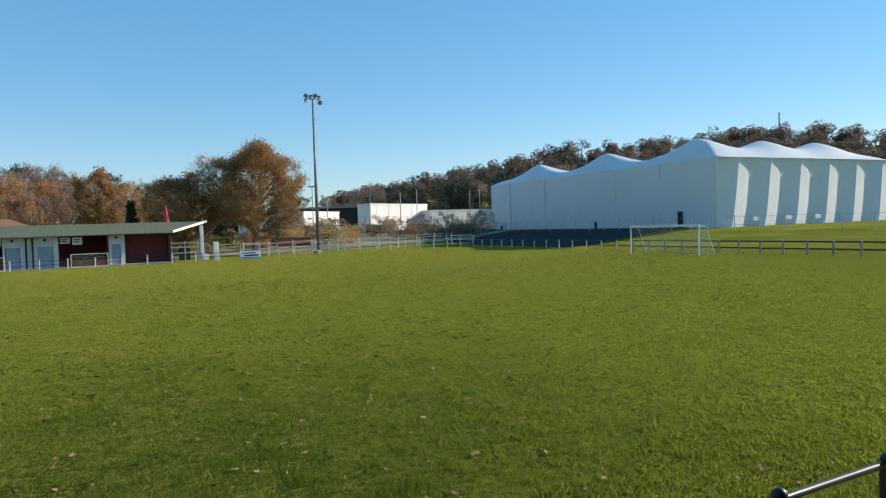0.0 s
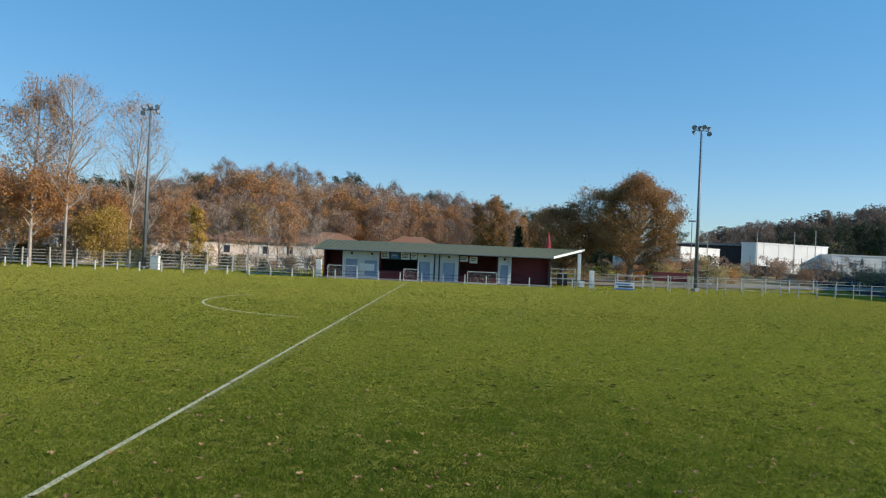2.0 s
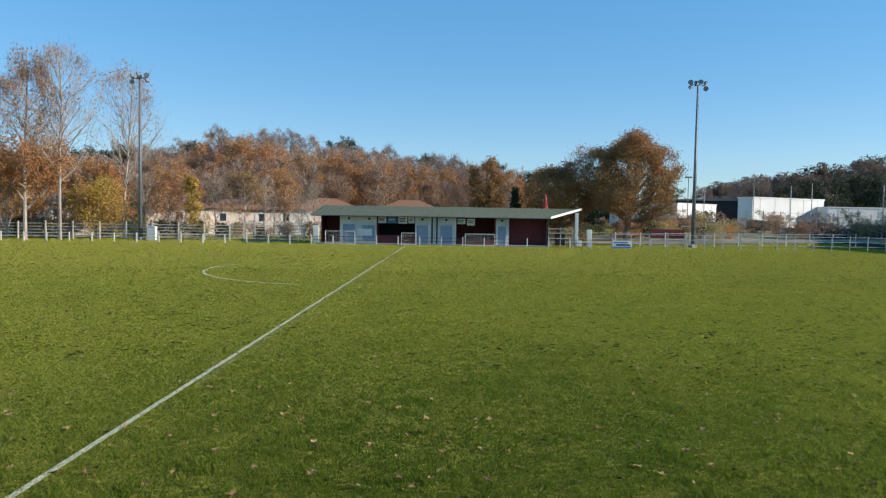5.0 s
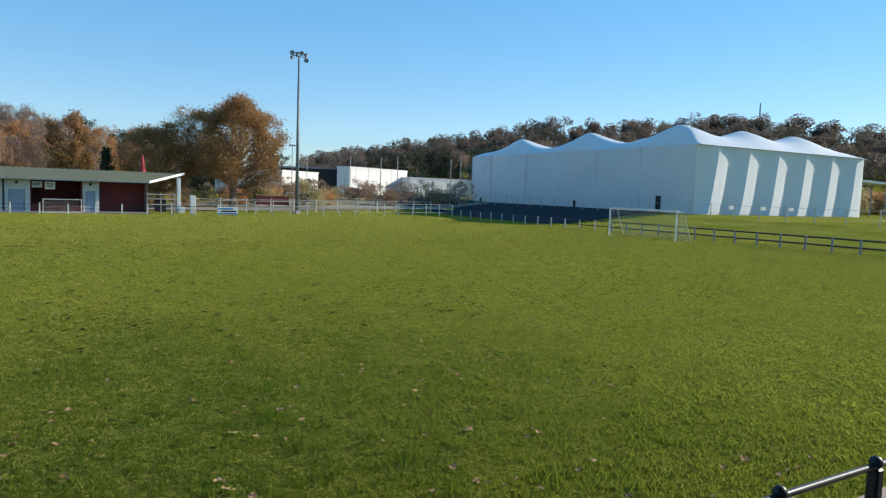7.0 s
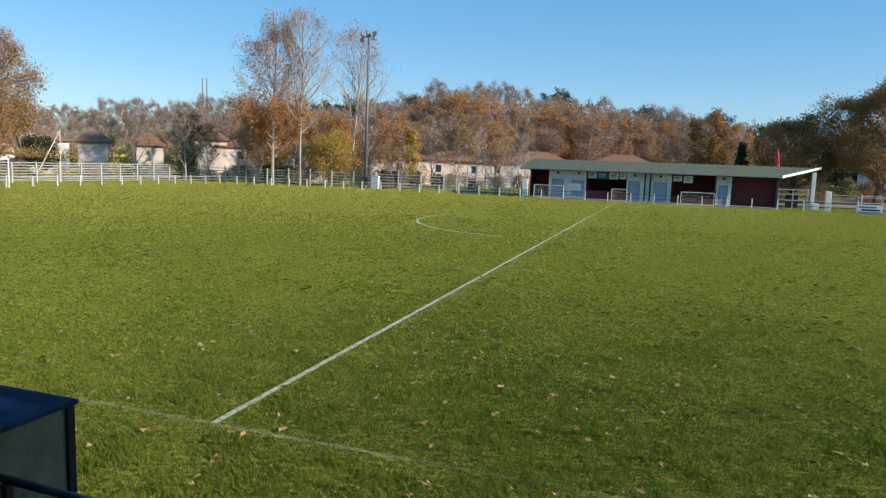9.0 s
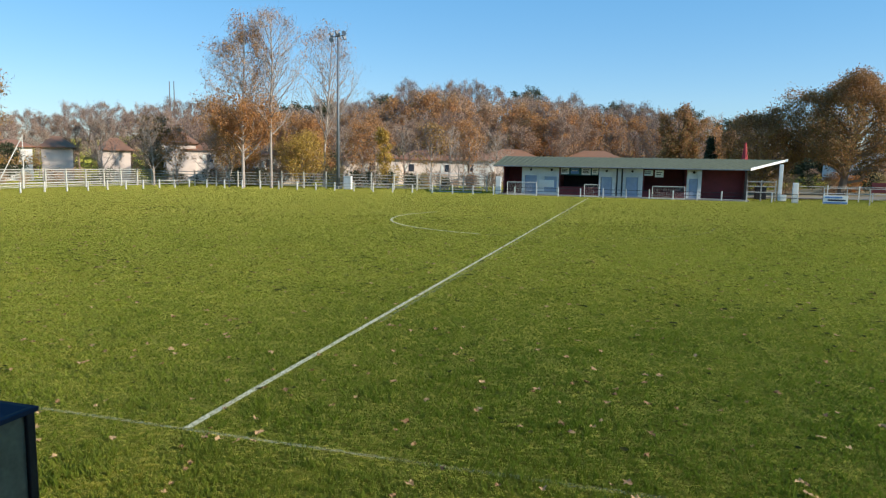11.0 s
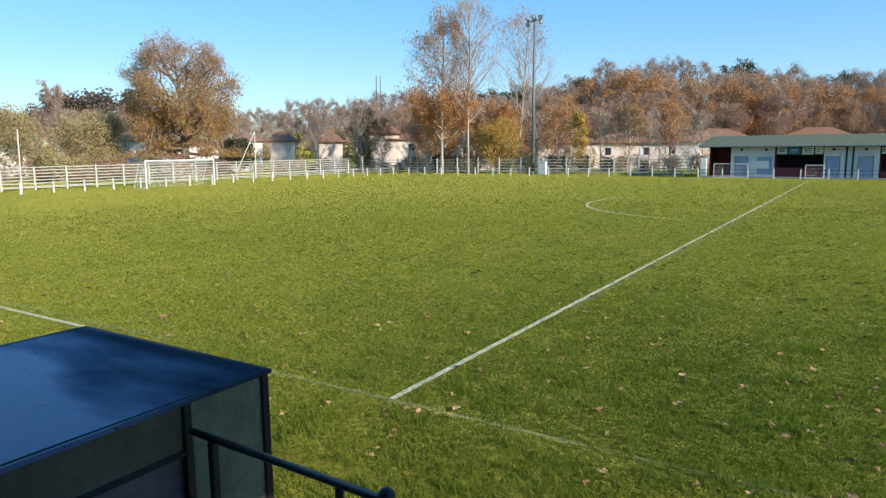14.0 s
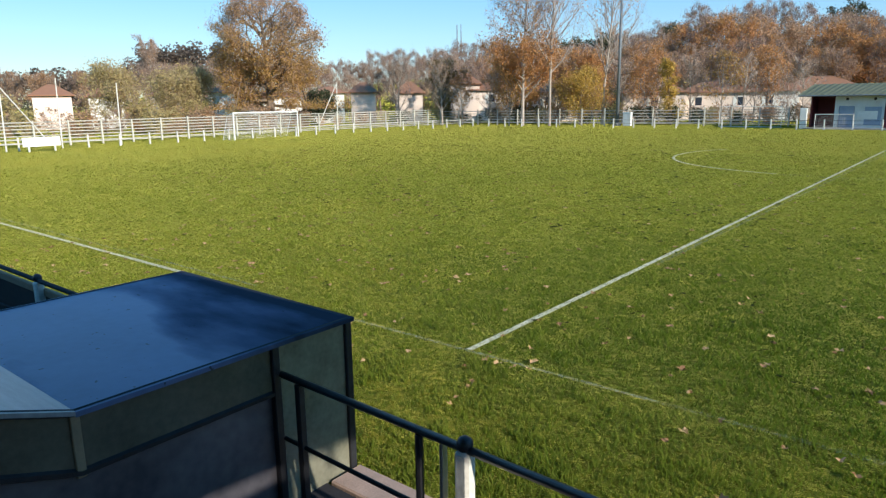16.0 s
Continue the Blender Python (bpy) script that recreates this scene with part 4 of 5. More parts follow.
def tree_meshes(rng, h, spread, base, trunk_r, bark, leaf_mat, leaves, leaf_size, limbs=9, levels=3, twigs=True, dense=0.5, sides=7, form="round", twig_r=0.02, low=0.0, under=None, haze=0, twig_mat=None):
    """Bark mesh and crown mesh of one tree, foot at the origin."""
    verts, faces, tips = [], [], []
    mid, rad = Vector((0, 0, (base * 0.7 + h) / 2)), Vector((spread, spread, (h - base * 0.7) / 2))
    shift = Vector((rng.uniform(0, 50), rng.uniform(0, 50), rng.uniform(0, 50)))

    def inside(p):
        q = Vector(((p.x - mid.x) / rad.x, (p.y - mid.y) / rad.y, (p.z - mid.z) / rad.z))
        if form == "broad" and q.z < 0:
            q.z *= 0.8
        o = q.length
        lim = 0.88 + 0.42 * noise.noise(q / max(o, 0.01) * 1.9 + shift)
        return mid + (p - mid) * (lim * rng.uniform(0.8, 1.0) / o) if o > lim and p.z > base else p

    def grow(p, d, length, r, level):
        pts, radii = [p], [r]
        k = (4, 3, 2)[level]
        for i in range(k):
            d = (d + Vector((rng.uniform(-1, 1), rng.uniform(-1, 1), rng.uniform(-0.4, 0.8))) * (0.07 if level == 0 else 0.30)).normalized()
            pts.append(pts[-1] + d * length / k if level == 0 else inside(pts[-1] + d * length / k))
            radii.append(max(0.012, r * (1 - (i + 1) / k * (0.75 if level == 0 else 0.7))))
        tube(verts, faces, pts, radii, sides if level == 0 else (4 if level < 2 else 3))
        return pts, radii

    lean = Vector((rng.uniform(-0.05, 0.05), rng.uniform(-0.05, 0.05), 1)).normalized()
    trunk, tr = grow(Vector((0, 0, -0.2)), lean, h * (0.92 if form in ("tall", "cone", "spire", "fan") else 0.78), trunk_r, 0)

    def on_trunk(f):
        q = f * (len(trunk) - 1)
        i = min(int(q), len(trunk) - 2)
        return trunk[i].lerp(trunk[i + 1], q - i), tr[i] + (tr[i + 1] - tr[i]) * (q - i)

    for i in range(limbs):
        f = base / h + (1 - base / h) * (i + rng.random()) / limbs
        p, r = on_trunk(min(0.98, f))
        a = i * 2.4 + rng.uniform(-0.5, 0.5)
        g = (p.z - base) / max(0.1, h - base)
        if form == "broad":
            reach, up = spread * (0.85 + 0.35 * math.sin(math.pi * min(1.0, 0.3 + g * 0.7))), 0.02 + 1.0 * g
        elif form == "cone":
            reach, up = spread * (1.05 - g), 0.9
        elif form == "spire":
            reach, up = spread * (1.05 - 0.62 * g), 0.75
        elif form == "fan":
            reach, up = spread * (1.15 - 0.55 * g), 1.35
        elif form == "tall":
            reach, up = spread * (0.55 + 0.6 * math.sin(math.pi * min(1, g * 0.9 + 0.1))), 1.0
        else:
            reach, up = spread * (0.55 + 0.55 * math.sin(math.pi * min(1.0, 0.25 + g * 0.75))), 0.35 + 0.8 * g
        d = Vector((math.cos(a), math.sin(a), up)).normalized()
        reach *= 0.80
        pts, rr = grow(p, d, reach * 1.05, r * 0.55, 1)
        for k in range(1, len(pts)):
            tips.append(pts[k])
            for _ in range(2 if levels > 1 else 0):
                d2 = (d + Vector((rng.uniform(-1, 1), rng.uniform(-1, 1), rng.uniform(-0.3, 0.9)))).normalized()
                p2, r2 = grow(pts[k], d2, reach * rng.uniform(0.3, 0.55), max(twig_r, rr[k] * 0.6), 2)
                tips += p2[1:]
                if levels > 2:
                    for q in p2[1:]:
                        for _ in range(3 if leaves < 500 else 2):
                            d3 = (d2 + Vector((rng.uniform(-1, 1), rng.uniform(-1, 1), rng.uniform(-0.2, 1.0)))).normalized()
                            end = inside(q + d3 * reach * rng.uniform(0.14, 0.30))
                            s = d3.orthogonal().normalized() * twig_r * 0.8
                            o = len(verts)
                            verts.extend([q + s, q - s, end])
                            faces.append((o, o + 1, o + 2))
                            tips.append(end)
    wood = mesh_of("trunk", verts, faces, bark)
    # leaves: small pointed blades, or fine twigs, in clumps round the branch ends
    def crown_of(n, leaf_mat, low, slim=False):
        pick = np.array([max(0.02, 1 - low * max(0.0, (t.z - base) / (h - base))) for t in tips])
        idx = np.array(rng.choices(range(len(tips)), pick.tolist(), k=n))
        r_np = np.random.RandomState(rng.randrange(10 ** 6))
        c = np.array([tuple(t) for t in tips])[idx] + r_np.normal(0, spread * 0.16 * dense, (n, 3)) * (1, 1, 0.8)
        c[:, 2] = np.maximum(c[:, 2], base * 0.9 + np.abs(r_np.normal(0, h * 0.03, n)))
        u = r_np.normal(size=(n, 3)) + ((0, 0, 1.4) if slim else (0, 0, 0))
        u /= np.linalg.norm(u, axis=1)[:, None]
        w = np.cross(u, r_np.normal(size=(n, 3)))
        w /= np.linalg.norm(w, axis=1)[:, None]
        size = (h * 0.055 if slim else leaf_size) * r_np.uniform(0.6, 1.3, (n, 1))
        u, w = u * size * 0.62, w * (twig_r * 0.9 if slim else size * 0.55)
        v = np.stack([c - u - w * 0.6, c - u * 0.2 + w, c + u], 1).reshape(-1, 3)
        f = np.arange(3 * n).reshape(-1, 3)
        return mesh_of("crown", v.tolist(), f.tolist(), leaf_mat)

    return (wood, *(crown_of(*k) for k in ((leaves, leaf_mat, low), under, (haze, twig_mat or M_TWIG, 0.0, True)) if k and k[0] and tips))


def plant(meshes, x, y, label, category="tree", turn=0.0, scale=(1, 1, 1), group="", z=None):
    z = ground_z(x, y) if z is None else z
    t = thing("tree", label, category, Matrix.Translation((x, y, z)) @ Matrix.Rotation(turn, 4, "Z") @ Matrix.Diagonal((*scale, 1)), group)
    hang("trunk", meshes[0], t)
    for me in meshes[1:]:
        hang("crown", me, t)
    return t


rng = random.Random(5)
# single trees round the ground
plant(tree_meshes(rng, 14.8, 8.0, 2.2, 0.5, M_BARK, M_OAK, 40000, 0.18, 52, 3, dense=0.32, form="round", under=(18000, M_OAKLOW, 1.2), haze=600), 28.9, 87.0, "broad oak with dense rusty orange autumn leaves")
plant(tree_meshes(rng, 11.4, 5.6, 1.0, 0.3, M_BARK, M_OAK, 15000, 0.21, 24, 3, dense=0.42, under=(6000, M_OCHRE, 1.4), haze=1500), 20.3, 91.0, "brown-leaved autumn tree behind the clubhouse")
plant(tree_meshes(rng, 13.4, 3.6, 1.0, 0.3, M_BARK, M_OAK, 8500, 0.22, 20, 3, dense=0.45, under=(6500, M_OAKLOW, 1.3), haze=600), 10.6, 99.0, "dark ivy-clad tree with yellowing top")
plant(tree_meshes(rng, 8.2, 1.5, 0.4, 0.12, M_BARK, M_EVER, 4200, 0.22, 22, 2, dense=0.9, form="cone"), 14.2, 93.5, "narrow dark green cypress tree")
plant(tree_meshes(rng, 18.0, 7.7, 2.8, 0.6, M_BARK, M_BROWN, 17000, 0.19, 40, 3, dense=0.34, form="broad", low=0.7, under=(24000, M_OCHRE, 1.4), haze=7000, twig_r=0.024, twig_mat=M_FINETWIG), -68.2, 48.6, "tall plane tree with thinning brown autumn leaves")
plant(tree_meshes(rng, 21.8, 6.6, 3.6, 0.22, M_PALEBARK, M_ORANGE, 1300, 0.2, 44, 3, dense=0.34, form="spire", low=0.5, under=(12000, M_ORANGE, 2.3), haze=4200, twig_mat=M_FINETWIG, twig_r=0.018), -42.2, 67.6, "slender pale-barked tree with rusty leaves")
plant(tree_meshes(rng, 22.6, 6.4, 7.0, 0.19, M_PALEBARK, M_ORANGE, 420, 0.19, 36, 3, dense=0.34, form="fan", haze=1500, twig_r=0.013, twig_mat=M_FINETWIG), -39.0, 68.8, "tall slender bare pale-barked tree")
plant(tree_meshes(rng, 21.4, 7.4, 6.0, 0.18, M_PALEBARK, M_ORANGE, 800, 0.19, 36, 3, dense=0.34, form="fan", haze=1500, twig_r=0.013, twig_mat=M_FINETWIG), -35.1, 75.6, "slender almost bare pale-barked tree")
plant(tree_meshes(rng, 7.4, 3.3, 0.5, 0.12, M_BARK, M_YELLOW, 8000, 0.16, 20, 2, dense=0.9, haze=600), -37.3, 73.5, "bushy tree with golden yellow leaves", "bush")
plant(tree_meshes(rng, 9.4, 2.1, 0.8, 0.10, M_BARK, M_YELLOW, 3600, 0.18, 16, 2, dense=0.6, form="cone"), -26.0, 75.5, "small upright tree with bright yellow leaves")
plant(tree_meshes(rng, 9.0, 2.8, 2.0, 0.13, M_PALEBARK, M_BROWN, 120, 0.2, 18, 3, dense=0.4, form="fan", haze=700), -19.8, 82.0, "bare pale young garden tree")
plant(tree_meshes(rng, 9.2, 3.0, 1.6, 0.13, M_PALEBARK, M_ORANGE, 1500, 0.2, 18, 3, dense=0.5, form="fan", haze=700), -18.0, 86.0, "half bare young tree with orange leaves")
plant(tree_meshes(rng, 9.6, 2.6, 0.8, 0.2, M_BARK, M_OAKLOW, 4200, 0.2, 16, 2, dense=0.8, form="tall", under=(1600, M_EVER, 0.6), haze=2200), -56.7, 69.4, "dark green bushy evergreen tree")
plant(tree_meshes(rng, 8.6, 3.2, 1.0, 0.16, M_PALEBARK, M_BROWN, 150, 0.2, 18, 3, dense=0.4, form="fan", haze=1500), -62.5, 66.5, "bare pale branching garden shrub", "bush")
for x, y, h, s, m in ((-77, 33, 8.2, 4.6, M_OLIVE), (-76, 39.5, 7.4, 4.2, M_OLIVE), (-79, 44, 8.2, 4.4, M_OLIVE), (-74, 62, 5.2, 2.6, M_HEDGE)):
    plant(tree_meshes(rng, h, s, 0.6, 0.18, M_BARK, m, 9500, 0.19, 16, 2, dense=0.8, haze=3000), x, y, "wide olive-green shrubby tree behind the fence", "bush")

for x, y, h, s in ((-47.5, 74.5, 10.8, 4.6), (-42.5, 84, 10.2, 4.4), (-36, 93, 10.6, 4.6), (-23.5, 101, 11.6, 4.4)):
    plant(tree_meshes(rng, h, s, 0.8, 0.2, M_BARK, M_ORANGE, 6500, 0.21, 20, 3, dense=0.5, under=(2600, M_OCHRE, 1.2), haze=1800), x, y, "rusty orange autumn tree among the gardens")

young = [tree_meshes(rng, 8.0, 2.7, 1.4, 0.11, M_PALEBARK, m, n, 0.2, 16, 3, dense=0.45, sides=5, form="fan", twig_r=0.018, haze=1100, twig_mat=t) for m, n, t in ((M_BROWN, 150, M_TWIG), (M_ORANGE, 1300, M_TWIG), (M_OCHRE, 900, M_FINETWIG))]
said = ("bare pale-twigged young garden tree", "half bare orange-leaved young garden tree", "thinly leaved ochre young garden tree")
for i in range(15):
    b, d, k = radians(11 + 2.0 * i + rng.uniform(-0.7, 0.7)), rng.uniform(89, 97), rng.choice((0, 0, 1, 2))
    f = rng.uniform(0.65, 1.15)
    plant(young[k], 5.2 - d * math.sin(b), -6.9 + d * math.cos(b), said[k], turn=rng.uniform(0, 6), scale=(f, f, f), group="garden trees")

# woods all round: a few kinds, repeated
KINDS = []
for h, s, b, lm, nl, ls, dn, form, bark, hz in (
        (16, 4.6, 3, M_ORANGE, 3800, 0.28, 0.55, "round", M_BARK, 700), (16, 4.4, 3, M_BROWN, 3600, 0.28, 0.55, "round", M_BARK, 900), (17, 4.2, 3, M_BROWN, 260, 0.26, 0.4, "fan", M_PALEBARK, 3600),
        (17, 4.4, 3, M_OLIVE, 160, 0.26, 0.4, "round", M_TWIG, 3600), (15, 4.6, 3, M_OLIVE, 4300, 0.27, 0.6, "round", M_BARK, 700), (16, 4.4, 3, M_EVER, 4500, 0.29, 0.6, "round", M_BARK, 0),
        (16, 4.6, 3, M_BROWN, 1500, 0.25, 0.5, "round", M_TWIG, 2600), (15, 4.2, 2, M_ORANGE, 1700, 0.25, 0.5, "fan", M_PALEBARK, 2200)):
    KINDS.append(tree_meshes(rng, h, s, b, 0.22, bark, lm, nl, ls, 15, 3 if nl < 2500 else 2, dense=dn, sides=5, form=form, twig_r=0.035, haze=hz, twig_mat=M_FINETWIG if lm is M_OLIVE else None))
WORDS = ("tall orange-leaved autumn woodland tree", "tall brown-leaved autumn woodland tree", "bare twiggy brown woodland tree", "tall bare grey-brown woodland tree", "olive-green leafy woodland tree",
         "dark green evergreen woodland tree", "half bare brown-leaved woodland tree", "half bare orange-leaved woodland tree")
HEIGHTS = [max(v.co.z for me in k if me for v in me.vertices) * 0.97 for k in KINDS]


def woods(lo, hi, stride, dist, mix, top=1.0):
    b = lo
    while b < hi:
        bb = b + rng.uniform(-0.4, 0.4) * stride
        d = rng.uniform(*dist)
        x, y = EYE[0] - d * math.sin(radians(bb)), EYE[1] + d * math.cos(radians(bb))
        z = ground_z(x, y)
        want = EYE[2] + d * math.tan(radians(skyline(bb))) * top * rng.uniform(0.97, 1.15) - z
        k = rng.choice(mix)
        s = min(1.7, max(0.35, want / (HEIGHTS[k] * 1.0)))
        w = min(s, 1.2) * rng.uniform(0.95, 1.25)
        plant(KINDS[k], x, y, WORDS[k], turn=rng.uniform(0, 6.3), scale=(w, w, s), group="woodland trees", z=z - 0.2)
        b += stride * rng.uniform(0.8, 1.2)


woods(-12, 38, 1.6, (205, 240), (3, 3, 6, 3, 5), 1.04)
woods(-24, 34, 1.25, (165, 200), (1, 3, 3, 6, 3, 2, 3, 5), 0.97)
woods(-8, 36, 1.15, (140, 160), (0, 1, 0, 3, 6, 7, 2, 7), 0.88)
woods(-6, 40, 1.25, (118, 136), (7, 0, 6, 3, 2, 2, 3), 0.66)
woods(34, 62, 1.1, (165, 215), (3, 3, 2, 3, 6, 3), 0.93)
woods(62, 92, 1.3, (180, 220), (2, 3, 6, 2, 1), 1.3)
woods(36, 64, 1.2, (130, 155), (2, 3, 3, 2), 0.78)


def lobed_crown(h, s, n, size):
    """A dense, rounded crown of small leaves on a dozen bulging lobes."""
    r = np.random.RandomState(rng.randrange(10 ** 6))
    k = 13
    mid = np.stack([r.uniform(-0.55, 0.55, k) * s, r.uniform(-0.55, 0.55, k) * s, r.uniform(0.22, 0.80, k) * h], 1)
    mid[0] = (0, 0, h * 0.84)
    big = s * r.uniform(0.30, 0.46, k)
    i = r.randint(0, k, n)
    d = r.normal(size=(n, 3))
    d /= np.linalg.norm(d, axis=1)[:, None]
    c = mid[i] + d * (big[i] * r.uniform(0.6, 1.06, n))[:, None] * (1, 1, 1.15)
    u = r.normal(size=(n, 3))
    u /= np.linalg.norm(u, axis=1)[:, None]
    w = np.cross(u, r.normal(size=(n, 3)))
    w /= np.linalg.norm(w, axis=1)[:, None]
    f = size * r.uniform(0.7, 1.3, (n, 1))
    v = np.stack([c - u * f * 0.6 - w * f * 0.4, c + w * f * 0.6, c + u * f * 0.6], 1).reshape(-1, 3)
    return mesh_of("crown", v.tolist(), np.arange(3 * n).reshape(-1, 3).tolist(), M_HILL)


def far_woods(bands):
    """The wooded hill: many low-detail trees in one mesh."""
    small = []
    for h, s, lm, nl, ls, dn in ((16, 5.0, 0, 1500, 0.56, 0.8), (16, 4.8, 1, 1500, 0.56, 0.8), (15, 5.0, 2, 1500, 0.56, 0.85), (17, 4.8, 3, 300, 0.4, 0.5), (16, 4.8, 0, 1300, 0.54, 0.8)):
        wood, crown, *_ = tree_meshes(rng, h, s, 0.6, 0.3, M_TWIG, M_BROWN, nl if nl < 600 else 10, ls, 5, 3 if nl < 600 else 2, dense=dn, sides=4, twig_r=0.07)
        if nl > 600:
            bpy.data.meshes.remove(crown)
            crown = lobed_crown(h, s, nl, ls)
        got = []
        for me, k in ((wood, 4), (crown, lm)):
            v = np.empty(len(me.vertices) * 3)
            me.vertices.foreach_get("co", v)
            got.append((v.reshape(-1, 3), [tuple(p.vertices) for p in me.polygons], k))
            bpy.data.meshes.remove(me)
        small.append((max(g[0][:, 2].max() for g in got) * 0.95, got))
    verts, faces, slots, count = [], [], [], 0
    for lo, hi, stride, dist, mix, top in bands:
        b = lo
        while b < hi:
            bb, d = b + rng.uniform(-0.4, 0.4) * stride, rng.uniform(*dist)
            x, y = EYE[0] - d * math.sin(radians(bb)), EYE[1] + d * math.cos(radians(bb))
            z = ground_z(x, y)
            h, got = small[rng.choice(mix)]
            s = min(1.5, max(0.4, (EYE[2] + d * math.tan(radians(skyline(bb))) * top * rng.uniform(0.95, 1.10) - z) / h))
            t, w = rng.uniform(0, 6.3), s * rng.uniform(1.2, 1.6)
            turn = np.array([[math.cos(t) * w, -math.sin(t) * w, 0], [math.sin(t) * w, math.cos(t) * w, 0], [0, 0, s]])
            for v, f, k in got:
                verts.append(v @ turn.T + (x, y, z - 0.3))
                faces += [tuple(i + count for i in q) for q in f]
                slots += [k] * len(f)
                count += len(v)
            b += stride * rng.uniform(0.8, 1.2)
    me = mesh_of("hill_woods", np.concatenate(verts).tolist(), faces, M_HILL)
    for m in (M_HILL, M_HILLGREEN, M_HILLGREEN, M_TWIG):
        me.materials.append(m)
    me.polygons.foreach_set("material_index", slots)
    ob = new("hill_woods", me)
    tagged(ob, "dense brown and dark green autumn woods on the hill", "woods", kind="stuff")


far_woods([(56, 92, 1.0, (235, 290), (0, 1, 4, 1), 1.2), (-72, -20, 0.52, (300, 340), (0, 1, 2, 4, 3, 1), 1.0), (-72, -22, 0.6, (250, 285), (1, 2, 4, 1, 3), 0.87), (-72, -22, 0.8, (200, 235), (2, 4, 1, 4), 0.72)])
woods(-40, -20, 1.1, (150, 180), (5, 5, 6, 5, 3), 0.75)


# ---- houses ----
def build_house(x, y, w, d, wall_h, roof_h, turn, label, wall_mat, windows=3):
    h = thing("house", label, "house", pose(x, y, ground_z(x, y), 0, 0, turn), group="houses beyond the fence")
    part("wall", boxed(-w / 2, w / 2, 0, d, -0.3, wall_h), wall_mat, h)
    o = 0.5
    bm = bmesh.new()
    q = [bm.verts.new(p) for p in ((-w / 2 - o, -o, wall_h), (w / 2 + o, -o, wall_h), (w / 2 + o, d + o, wall_h), (-w / 2 - o, d + o, wall_h))]
    k = [bm.verts.new((p.co.x, p.co.y, wall_h - 0.14)) for p in q]
    inset = min(d / 2 + o, w / 2)
    r0, r1 = bm.verts.new((-w / 2 - o + inset, d / 2, wall_h + roof_h)), bm.verts.new((w / 2 + o - inset + 0.01, d / 2, wall_h + roof_h))
    for f in ((q[0], q[1], r1, r0), (q[1], q[2], r1), (q[2], q[3], r0, r1), (q[3], q[0], r0)):
        bm.faces.new(f)
    bm.faces.new(k[::-1])
    for i in range(4):
        bm.faces.new((q[i], k[i], k[(i + 1) % 4], q[(i + 1) % 4]))
    part("roof", bm, M_TILE, h, "hipped roof of red-brown tiles")
    windows -= 1
    for i in range(windows):
        cx = -w / 2 + w * (i + 0.5) / windows
        win = part("window", boxed(cx - 0.45, cx + 0.45, -0.03, 0.04, wall_h - 1.9, wall_h - 0.75), M_WINDOW, h)
        part("frame", boxed(cx - 0.62, cx + 0.62, -0.05, 0.02, wall_h - 0.75, wall_h - 0.66), M_WHITE, win)
        part("shutter", boxed(cx - 1.05, cx - 0.62, -0.06, 0.0, wall_h - 2.0, wall_h - 0.72), M_WHITE, win)
        part("sill", boxed(cx - 0.65, cx + 0.65, -0.10, 0.03, wall_h - 2.09, wall_h - 2.0), M_WHITE, win)
    return h


CREAM, PALE = "cream rendered house with a low red tiled roof", "white rendered house with a low tiled roof"
for x, y, w, d, wh, rh, turn, lab, wm, nw in (
        (-99, 34.3, 3.6, 6, 4.6, 1.6, 68, CREAM, M_HOUSE, 1), (-96.3, 40.6, 3.4, 6, 4.4, 1.8, 66, PALE, M_HOUSEW, 1), (-92.5, 48, 3.2, 6, 4.5, 1.2, 61, CREAM, M_HOUSE, 1),
        (-88.5, 54.6, 2.8, 6, 4.8, 1.0, 57, PALE, M_HOUSEW, 1), (-84, 61, 6.4, 7, 4.1, 0.9, 53, PALE, M_HOUSEW, 3), (-78.5, 67.5, 3.6, 6, 4.6, 1.0, 48, PALE, M_HOUSEW, 1),
        (-74.8, 71.5, 2.9, 6, 4.6, 1.7, 45, CREAM, M_HOUSE, 1), (-69.5, 76.6, 3.2, 6, 4.4, 1.9, 42, CREAM, M_HOUSE, 1),
        (-63, 82.8, 3.6, 6, 5.7, 1.9, 38, "tall narrow cream house wing with a tiled hip roof", M_HOUSE, 1), (-59.5, 85.5, 5.4, 7, 4.7, 1.3, 36, CREAM, M_HOUSE, 2),
        (-48.5, 84.5, 6.5, 8, 4.1, 1.4, 30, CREAM, M_HOUSE, 2), (-34.5, 91, 6.5, 8, 3.9, 1.9, 22, CREAM, M_HOUSE, 2), (-27, 96.5, 8.5, 8, 3.8, 1.9, 18, CREAM, M_HOUSE, 3),
        (-20.8, 98.5, 5.6, 8, 3.9, 2.0, 14, PALE, M_HOUSEW, 2), (-15.5, 104, 8, 8, 4.0, 2.0, 10, CREAM, M_HOUSE, 2), (-2.5, 111, 8.5, 8, 4.0, 2.0, 3, CREAM, M_HOUSE, 2), (-52, 96, 7, 8, 3.8, 1.8, 32, CREAM, M_HOUSE, 2)):
    build_house(x, y, w * 1.35, d, wh + 0.2, rh * 0.95, turn, lab, wm, nw)


